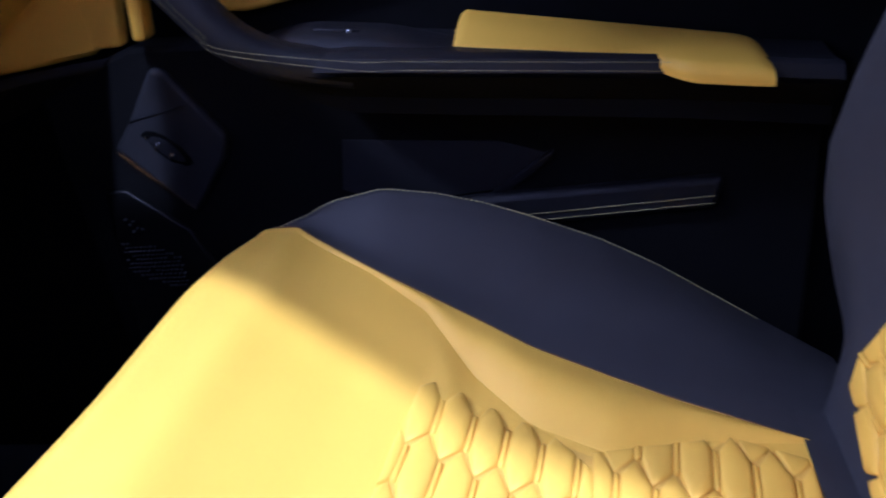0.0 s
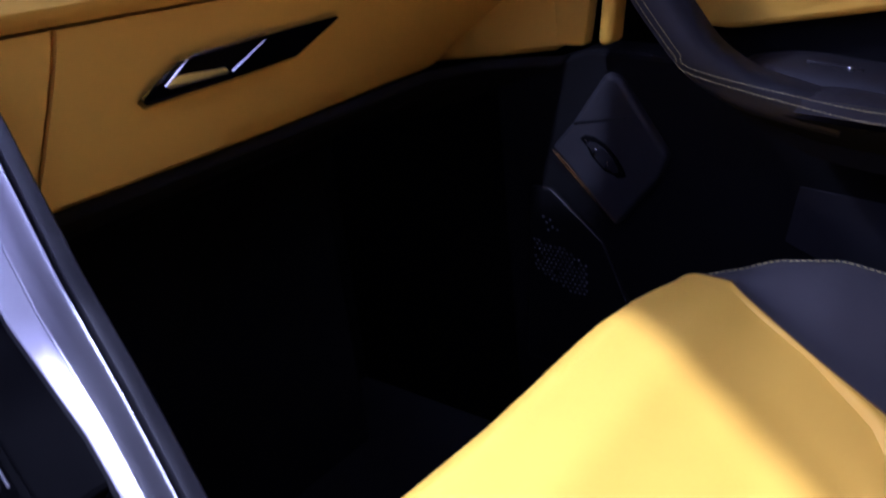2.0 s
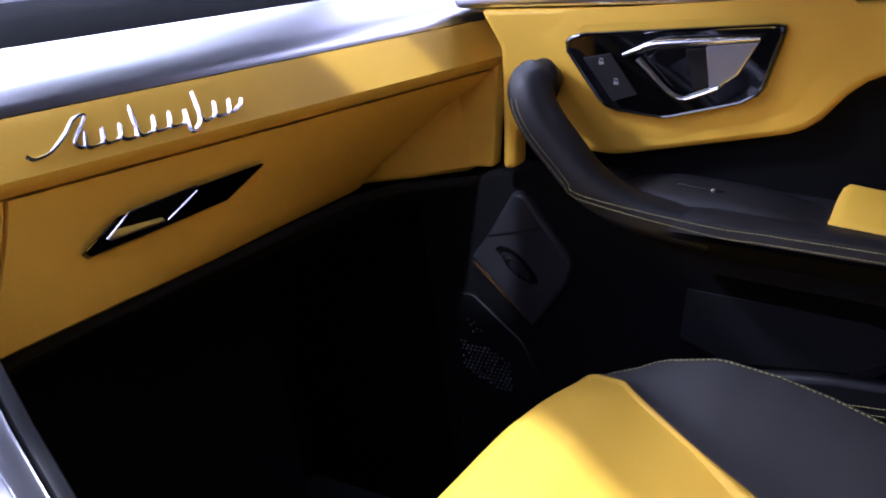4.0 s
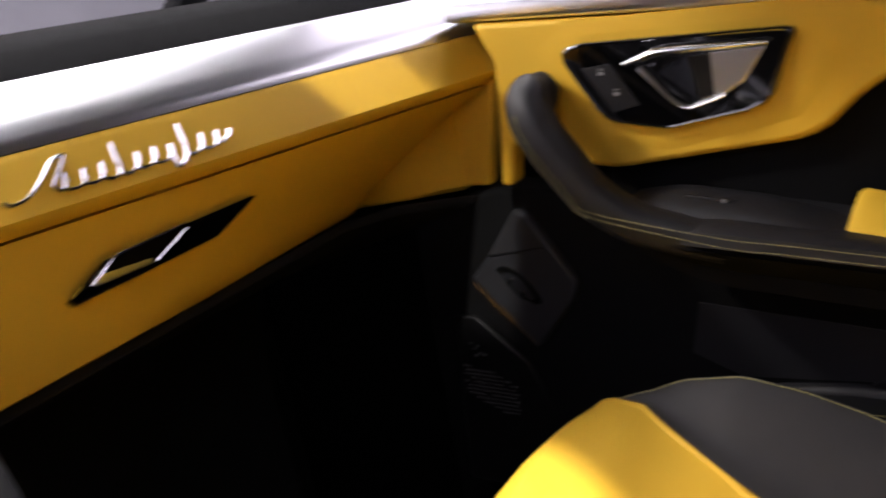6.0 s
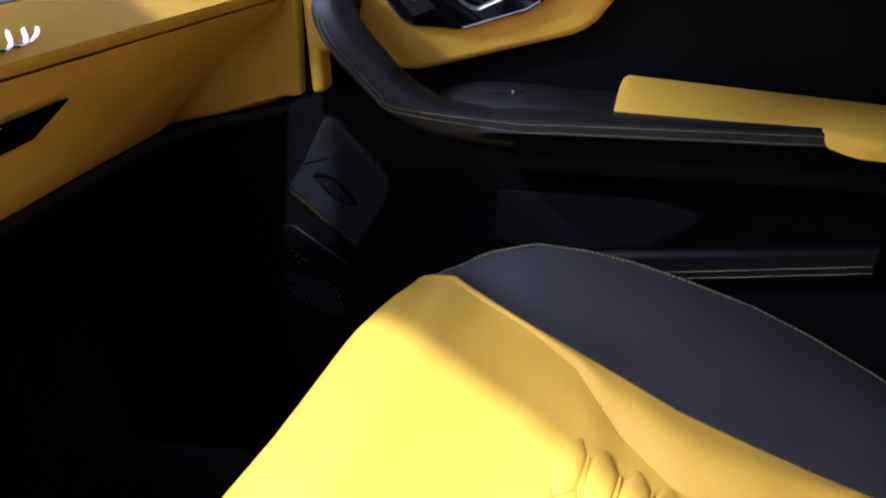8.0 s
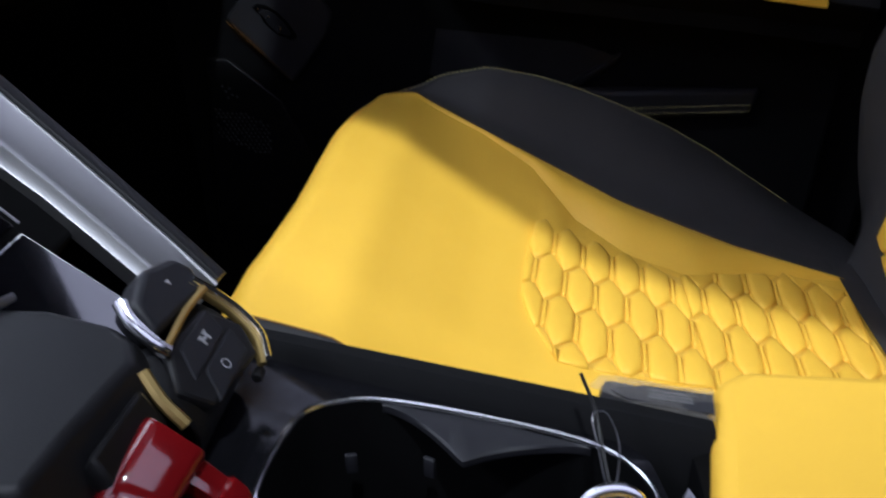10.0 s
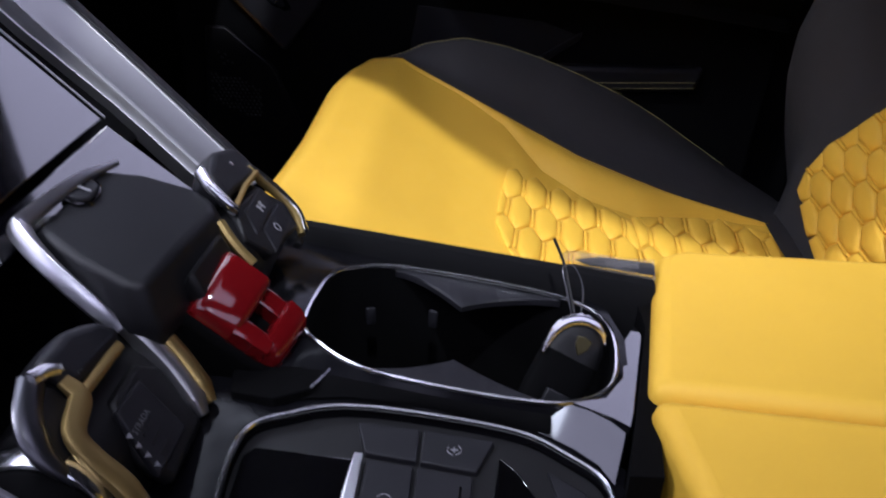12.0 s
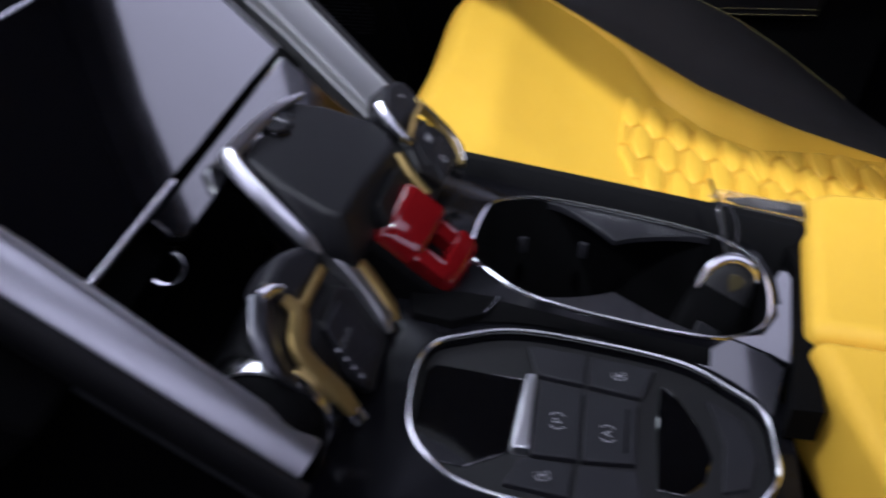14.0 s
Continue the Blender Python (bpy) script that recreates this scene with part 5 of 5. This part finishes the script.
        return [on_cover(u0 + w * u, v, k) for u, k in ((0.0, deep), (0.0, h + lean - 0.0022), (0.035, h + lean - 0.0004), (0.09, h + lean * 0.9), (0.66, h - lean * 0.55), (0.76, h - lean * 1.0), (0.90, h - lean * 2.0), (1.0, h - lean * 3.2), (1.0, deep))]
    head = loft([across(v, h, 0.0 - 0.02 * v, 1.0 + 0.02 * v) for v, h in ((-0.02, 0.0005), (0.0, 0.0045), (0.04, 0.0068), (0.12, 0.0078), (0.42, 0.0090), (0.475, 0.0082), (0.505, 0.0052), (0.52, -0.004))])
    rails = [loft([across(v, h, a, b, lean=0.0003) for v, h in ((0.44, 0.0030), (0.55, 0.0040), (0.70, 0.0036), (0.82, 0.0040))]) for a, b in ((-0.02, 0.31), (0.71, 1.02))]
    lip = loft([across(v, h, a, 1 - a, lean=0.0022) for v, h, a in ((0.720, -0.002, -0.02), (0.735, 0.0040, -0.02), (0.760, 0.0066, -0.02), (0.88, 0.0066, 0.0), (0.96, 0.0052, 0.04), (1.01, 0.0024, 0.10), (1.03, -0.004, 0.14))])
    cover = part("flip_cover", join(head, *rails, lip), RED, unit, "glossy red flip cover over the start button", 50)
    part("start_button", prism([on_cover(u, v, -0.006) for u, v in ((0.18, 0.46), (0.84, 0.46), (0.84, 0.78), (0.18, 0.78))], (0, 0, -0.004), 0.001), SHADED_BLACK, cover)
    part("cover_hinge", prism([on_cover(u, v, -0.006) for u, v in ((-0.10, -0.10), (1.10, -0.10), (1.08, 1.08), (-0.08, 1.08))], (-0.006, 0, -0.035), 0.004), SHADED_BLACK, unit)
    lip = [(-0.040, 0.081), (-0.022, 0.0815), (0.0, 0.0735), (-0.009, 0.0545), (-0.026, 0.046), (-0.048, 0.050), (-0.052, 0.072)]
    part("front_block", prism([(x, y, 0.469) for x, y in lip], (0, 0, -0.030), 0.0012, 2), SHADED_BLACK, unit, "black angular lip")
    part("lip_edge", sweep([Vector(p) for p in ((-0.022, 0.0812, 0.4692), (-0.012, 0.0780, 0.4692), (-0.0005, 0.0733, 0.4692), (-0.0045, 0.0640, 0.4692), (-0.009, 0.0550, 0.4692))], 0.0014, 0.0014, segs=6), CHROME, unit)
    # near lever with a forked bronze inlay
    tip0, fork_l, fork, fork_r = (-0.108, -0.009, 0.516), (-0.103, -0.004, 0.5105), (-0.096, -0.006, 0.5035), (-0.095, 0.033, 0.5025)
    s1, s2, s3, tip = (-0.0918, -0.0225, 0.4995), (-0.0840, -0.0272, 0.4910), (-0.0735, -0.0287, 0.4797), (-0.0650, -0.0315, 0.4706)
    l1, l2, l3 = (-0.1035, -0.0270, 0.5115), (-0.0945, -0.0368, 0.5020), (-0.0830, -0.0375, 0.4895)
    barrel = drum("lever_barrel", -0.101, 0.470, 0.0285, -0.026, 0.055, PLASTIC, unit, "black lever barrel")
    part("lever_cap", prism(up([(-0.112, 0.018, 0.520), (-0.106, 0.036, 0.514), (-0.097, 0.043, 0.505), fork_r, (-0.098, -0.003, 0.5055), (-0.112, -0.006, 0.520)], 0.007), -N * 0.020, 0.0055, 4), SOFT_GREY, barrel, "dark grey lever cap")
    part("printed_mark", prism(up([(-0.1065, 0.014, 0.5135), (-0.1065, 0.018, 0.5135), (-0.104, 0.017, 0.511)], 0.0065), -N * 0.001), MARK, barrel, "pale printed sign")
    def printed(text, at, parent):
        """Small print running across the car on the sloping face."""
        curve = bpy.data.curves.new("print", "FONT")
        curve.body, curve.size, curve.align_x, curve.align_y, curve.extrude = text, 0.0042, "LEFT", "CENTER", 0.0001
        holder = bpy.data.objects.new("print", curve)
        bm = bmesh.new()
        bm.from_mesh(holder.to_mesh())
        bpy.data.objects.remove(holder)
        bpy.data.curves.remove(curve)
        right = Vector((0.0, 1.0, 0.0))
        over = N.cross(right)
        m = Matrix((right, over, N)).transposed().to_4x4()
        m.translation = at
        bmesh.ops.transform(bm, matrix=m, verts=bm.verts)
        part("printed_word", bm, PRINT, parent, "grey printed word")
    printed("ANIMA", Vector((-0.1015, 0.003, 0.5085)) + N * 0.0073, barrel)
    grip = part("lever_arm", prism(up([tip0, fork_l, fork, s1, s2, s3, tip, l3, l2, l1], 0.0025), -N * 0.014, 0.003, 2), PLASTIC, barrel)
    part("chrome_edge", sweep(spline(up([(-0.109, -0.011, 0.517), l1, l2, l3], 0.0015), 5), 0.0135, 0.008, up=N, segs=12, scale=[interp(k / 15, [0, 0.5, 1], [0.9, 1.0, 0.4]) for k in range(16)]), DARK_CHROME, grip, "bright chrome edge")
    part("chrome_tip", sweep(up([(-0.110, -0.013, 0.518), (-0.108, -0.004, 0.516), (-0.105, 0.001, 0.513)], 0.003), 0.007, 0.008, up=N, segs=10, power=0.8), CHROME, grip, "bright chrome tip")
    stem = spline(up([fork_l, fork, s1, s2, s3, tip], 0.0055), 5)
    scale = [interp(i / (len(stem) - 1), [0, 0.2, 0.5, 0.85, 1], [0.7, 1.0, 1.0, 1.15, 0.9]) for i in range(len(stem))]
    part("bronze_inlay", sweep(stem, 0.0105, 0.0050, up=N, segs=12, power=0.6, scale=scale), GOLD, grip, "bronze metal inlay")
    part("bronze_inlay", sweep(up([fork, (-0.0955, 0.014, 0.503), fork_r], 0.005), 0.0055, 0.0045, up=N, segs=10, power=0.6), GOLD, grip, "bronze metal inlay")
    part("chrome_tip", sweep(up([(-0.0655, -0.0312, 0.4711), (-0.0610, -0.0330, 0.4663)], 0.005), 0.010, 0.006, up=N, segs=10), CHROME, grip, "bright chrome tip")
    keys = part("key_panel", prism(up([(-0.088, 0.004, 0.495), (-0.088, 0.034, 0.495), (-0.080, 0.043, 0.4865), (-0.058, 0.032, 0.463), (-0.058, -0.009, 0.463), (-0.068, -0.012, 0.474)], 0.0035), -N * 0.008, 0.0038, 3), PLASTIC, barrel)
    part("rocker_key", prism(up([(-0.085, 0.000, 0.4918), (-0.084, 0.024, 0.4908), (-0.063, 0.019, 0.4683), (-0.064, -0.014, 0.4693)], 0.0055), -N * 0.004, 0.0012), SOFT_GREY, keys)
    for k in range(4):
        x, y, z = -0.0785 + 0.0038 * k, -0.0085 - 0.0010 * k, 0.4847 - 0.0041 * k
        part("printed_mark", prism(up([(x, y, z), (x, y + 0.0032, z), (x + 0.0017, y + 0.0022, z - 0.0018)], 0.006), -N * 0.0008), MARK, keys, "pale printed sign")
        if not k:
            printed("STRADA", Vector((x + 0.0016, y + 0.0045, z - 0.0017)) + N * 0.0058, keys)
            continue
        part("printed_mark", prism(up([(x, y + 0.008, z), (x, y + 0.018, z), (x + 0.0010, y + 0.018, z - 0.0011), (x + 0.0010, y + 0.008, z - 0.0011)], 0.0059), -N * 0.0006), PLASTIC, keys, "dark printed word")
    side = spline(up([(-0.097, 0.056, 0.505), (-0.088, 0.055, 0.4955), (-0.077, 0.052, 0.484), (-0.066, 0.046, 0.472), (-0.059, 0.041, 0.464)], 0.004), 5)
    scale = [interp(i / (len(side) - 1), [0, 0.3, 0.8, 1], [0.75, 1.0, 1.0, 0.5]) for i in range(len(side))]
    arm = part("lever_arm", sweep([p + Vector((-0.001, -0.0065, -0.001)) for p in side], 0.0115, 0.011, up=N, segs=12, power=0.6, scale=scale), BAR, unit, "grey metal lever arm")
    part("bronze_inlay", sweep([p + Vector((0.001, 0.0015, 0.001)) for p in side], 0.0100, 0.0085, up=N, segs=12, power=0.6, scale=scale), GOLD, arm, "bronze metal inlay")
    # far lever
    far = drum("lever_barrel", -0.077, 0.492, 0.0295, 0.120, 0.186, PLASTIC, unit, "black lever barrel")
    part("lever_cap", prism(up([(-0.087, 0.170, 0.5445), (-0.082, 0.192, 0.539), (-0.074, 0.196, 0.531), (-0.067, 0.188, 0.523), (-0.071, 0.142, 0.5275), (-0.083, 0.148, 0.5405)], 0.004), -N * 0.018, 0.004, 3), SOFT_GREY, far, "dark grey lever cap")
    part("printed_mark", prism(up([(-0.079, 0.172, 0.536), (-0.079, 0.175, 0.536), (-0.077, 0.1735, 0.534)], 0.0045), -N * 0.001), MARK, far, "pale printed sign")
    part("chrome_tip", sweep(spline(up([(-0.086, 0.144, 0.5435), (-0.080, 0.139, 0.537), (-0.070, 0.137, 0.527), (-0.066, 0.138, 0.5225)], 0.003), 4), 0.0065, 0.007, up=N, segs=10), CHROME, far, "bright chrome tip")
    part("bronze_inlay", sweep(up([(-0.067, 0.139, 0.524), (-0.0685, 0.165, 0.525), (-0.0675, 0.187, 0.524)], 0.004), 0.0035, 0.004, up=N, segs=8), GOLD, far, "bronze metal inlay")
    rail = spline(up([(-0.072, 0.188, 0.529), (-0.064, 0.192, 0.520), (-0.054, 0.194, 0.509), (-0.043, 0.190, 0.498), (-0.0365, 0.178, 0.491)], 0.002), 5)
    part("chrome_edge", sweep(rail, 0.005, 0.006, up=N, segs=8), CHROME, far, "bright chrome edge")
    part("bronze_inlay", sweep([p + Vector((-0.001, -0.0045, 0.0)) for p in rail], 0.004, 0.005, up=N, segs=8), GOLD, far, "bronze metal inlay")
    pad = part("key_panel", prism(up([(-0.067, 0.141, 0.5235), (-0.064, 0.176, 0.5205), (-0.050, 0.186, 0.5055), (-0.040, 0.176, 0.495), (-0.045, 0.130, 0.500), (-0.057, 0.122, 0.513)], 0.003), -N * 0.008, 0.002), PLASTIC, far)
    for x0, x1 in ((-0.0635, -0.0545), (-0.0535, -0.0445)):
        z0, z1 = 0.5195 - (x0 + 0.0635) * 1.07, 0.5195 - (x1 + 0.0635) * 1.07
        part("rocker_key", prism(up([(x0, 0.143, z0), (x0, 0.176, z0), (x1, 0.172, z1), (x1, 0.134, z1)], 0.0046), -N * 0.004, 0.001), SOFT_GREY, pad)
        xm, zm = (x0 + x1) / 2, (z0 + z1) / 2
        def stroke(x0, y0, x1, y1):
            return prism(up([(xm + x0, y0, zm - x0), (xm + x0, y1, zm - x0), (xm + x1, y1, zm - x1), (xm + x1, y0, zm - x1)], 0.0050), -N * 0.0006)
        if x0 < -0.06:
            mark = join(stroke(-0.0018, 0.1555, 0.0018, 0.1567), stroke(-0.0018, 0.1605, 0.0018, 0.1617), stroke(-0.0005, 0.1567, 0.0005, 0.1605), stroke(-0.0018, 0.1545, -0.0010, 0.1577), stroke(-0.0018, 0.1595, -0.0010, 0.1627))
        else:
            mark = sweep(up([(xm + 0.0018 * math.cos(q), 0.154 + 0.0024 * math.sin(q), zm - 0.0018 * math.cos(q)) for q in [w * math.pi / 7 for w in range(14)]], 0.0050), 0.0007, 0.0005, up=N, segs=5, closed=True)
        part("printed_mark", mark, MARK, pad, "pale printed sign")
    part("bronze_inlay", sweep(spline(up([(-0.069, 0.122, 0.525), (-0.060, 0.116, 0.515), (-0.050, 0.113, 0.505)], 0.001), 4), 0.006, 0.006, up=N, segs=8), GOLD, far, "bronze metal inlay")
    drum("thumb_wheel", -0.038, 0.4875, 0.0028, 0.168, 0.175, PLASTIC, far, "", 0.001)


build_selector()


# ---- armrest box ----
def build_armrest():
    arm = thing("armrest_box", "yellow leather centre armrest with two padded lids", "armrest", (0.32, 0.055, 0.385))
    far = [(0.1600, 0.0572), (0.186, 0.196), (0.203, 0.206), (0.50, 0.200), (0.50, 0.0232)]
    near = [(0.1590, 0.0540), (0.50, 0.0200), (0.50, -0.110), (0.192, -0.105), (0.180, -0.088)]
    for pts in (far, near):
        bm = prism([(x, y, 0.410) for x, y in pts], (0, 0, 0.069), 0.010, 4)
        part("lid", bm, YELLOW, arm, "padded yellow leather lid", 60)
    part("box_body", prism([(0.185, -0.10, 0.385), (0.50, -0.10, 0.385), (0.50, 0.19, 0.385), (0.20, 0.19, 0.385), (0.18, 0.06, 0.385)], (0, 0, 0.05), 0.006), BLACK, arm)


build_armrest()


# ---- loose things ----
def build_key():
    fob = thing("key_fob", "black car key with chrome head standing in cup holder", "car key", (0.115, 0.095, 0.405))
    axis = Vector((0.034, 0.042, 0.062)).normalized()
    flat = Vector((0.15, -0.8, 0.5))
    flat = (flat - axis * flat.dot(axis)).normalized()
    across = (-flat).cross(axis)
    m = Matrix((across, -flat, axis)).transposed().to_4x4()
    m.translation = (0.117, 0.099, 0.437)
    rings = []
    for z, w, t in ((-0.038, 0.012, 0.004), (-0.036, 0.028, 0.009), (-0.02, 0.034, 0.0125), (0.0, 0.036, 0.0135), (0.016, 0.0352, 0.0132), (0.0242, 0.0340, 0.0125)):
        rings.append([m @ Vector((w / 2 * math.copysign(abs(math.cos(a)) ** 0.6, math.cos(a)), t / 2 * math.copysign(abs(math.sin(a)) ** 0.7, math.sin(a)), z)) for a in [k * math.pi / 10 for k in range(20)]])
    part("fob_body", loft(rings), SHADED_BLACK, fob)
    head = []
    for z, w, t in ((0.024, 0.0345, 0.0125), (0.034, 0.0315, 0.0125), (0.041, 0.0255, 0.0118), (0.0455, 0.017, 0.009), (0.047, 0.006, 0.004)):
        head.append([m @ Vector((w / 2 * math.copysign(abs(math.cos(a)) ** 0.8, math.cos(a)), t / 2 * math.copysign(abs(math.sin(a)) ** 0.5, math.sin(a)), z)) for a in [k * math.pi / 12 for k in range(24)]])
    part("fob_head", loft(head), PLASTIC, fob, "dark grey fob head")
    arch = [m @ Vector((x, -0.0058, z)) for x, z in ((-0.0168, 0.020), (-0.0166, 0.028), (-0.0152, 0.035), (-0.0112, 0.0418), (-0.0045, 0.0460), (0.003, 0.0466), (0.009, 0.0440), (0.0125, 0.0395))]
    part("fob_rim", sweep(spline(arch, 4), 0.0066, 0.0042, up=m.to_3x3() @ Vector((0, 1, 0)), segs=8, scale=[interp(k / 28, [0, 0.25, 0.5, 0.75, 1], [0.25, 0.8, 1.1, 0.9, 0.25]) for k in range(29)]), CHROME, fob, "bright chrome fob rim")
    part("emblem", prism([m @ Vector((0.0015 + x, -0.0072, 0.033 + z)) for x, z in ((-0.0045, 0.004), (0.0, 0.0052), (0.0045, 0.004), (0.0042, -0.001), (0.0, -0.0062), (-0.0042, -0.001))], m.to_3x3() @ Vector((0, 0.003, 0)), 0.0006), EMBLEM, fob, "dull bronze emblem plate")
    part("fob_key", box((0, 0, 0), (0.014, 0.003, 0.016), 0.001), SOFT_GREY, fob).matrix_basis = m @ Matrix.Translation((0.001, -0.0068, -0.004))
    loop = spline([(0.128, 0.122, 0.474), (0.124, 0.134, 0.486), (0.122, 0.144, 0.494), (0.128, 0.144, 0.496), (0.133, 0.134, 0.488), (0.132, 0.124, 0.475)], 6, True)
    part("key_ring", sweep(loop, 0.0008, 0.0008, segs=6, closed=True), DARK_CHROME, fob, "thin dark key ring")
    cord = spline([(0.129, 0.122, 0.474), (0.126, 0.136, 0.484), (0.123, 0.150, 0.494), (0.117, 0.160, 0.505)], 6)
    part("cord", sweep(cord, 0.002, 0.002, segs=6), PLASTIC, fob, "short black cord")


build_key()


def build_buckle():
    m = bpy.data.materials.new("clear_film")
    m.use_nodes = True
    b = m.node_tree.nodes["Principled BSDF"]
    b.inputs["Base Color"].default_value = (0.30, 0.28, 0.25, 1)
    b.inputs["Roughness"].default_value = 0.18
    b.inputs["Alpha"].default_value = 0.14
    b.inputs["Coat Weight"].default_value = 0.3
    buckle = thing("belt_buckle", "black seat belt buckle in clear plastic film", "seat belt buckle", (0.165, 0.215, 0.385))
    part("buckle", box((0.163, 0.2055, 0.420), (0.062, 0.020, 0.070), 0.004, (0, 0, -15)), PLASTIC, buckle)
    top = [(0.124, 0.1862), (0.129, 0.1915), (0.138, 0.1925), (0.150, 0.1905), (0.167, 0.1865), (0.1835, 0.1835), (0.1812, 0.164), (0.160, 0.1690), (0.146, 0.1730), (0.132, 0.1800)]
    rings = []
    for k, dz in ((1.0, 0.0), (0.98, 0.0011), (0.6, 0.0016)):
        c = (0.158, 0.182)
        rings.append([Vector((c[0] + (x - c[0]) * k, c[1] + (y - c[1]) * k, 0.4785 + dz + 0.0012 * math.sin(260 * x + 90 * y))) for x, y in top])
    bm = loft([[p + Vector((0, 0, -0.0006)) for p in rings[0]]] + rings)
    part("film", bm, m, buckle, "crinkled clear plastic film")
    tag = [(0.1340, 0.1815), (0.150, 0.1855), (0.1825, 0.1800), (0.1805, 0.1660), (0.160, 0.1705), (0.141, 0.1750)]
    plate = part("label_plate", prism([(x, y, 0.4797) for x, y in tag], (0, 0, -0.0006)), FOOT, buckle, "dark label with pale print under the film")
    for k in range(3):
        part("printed_line", prism([(0.152, 0.1825 - 0.0027 * k, 0.4799), (0.172, 0.1788 - 0.0027 * k, 0.4799), (0.172, 0.1779 - 0.0027 * k, 0.4799), (0.152, 0.1816 - 0.0027 * k, 0.4799)], (0, 0, -0.0003)), PRINT, plate)
    back = [[Vector((x, y - 0.001, 0.4785)), Vector((x + 0.001, y + 0.003, 0.470 + 0.001 * math.sin(300 * x))), Vector((x + 0.001, y + 0.008, 0.448))] for x, y in top[2:6]]
    part("film_fold", loft([[p + Vector((0, d, 0)) for p in r] + [p + Vector((0, d + 0.0008, 0)) for p in r[::-1]] for r, d in ((r, 0.0) for r in back)]), m, buckle, "crinkled clear plastic film")


build_buckle()
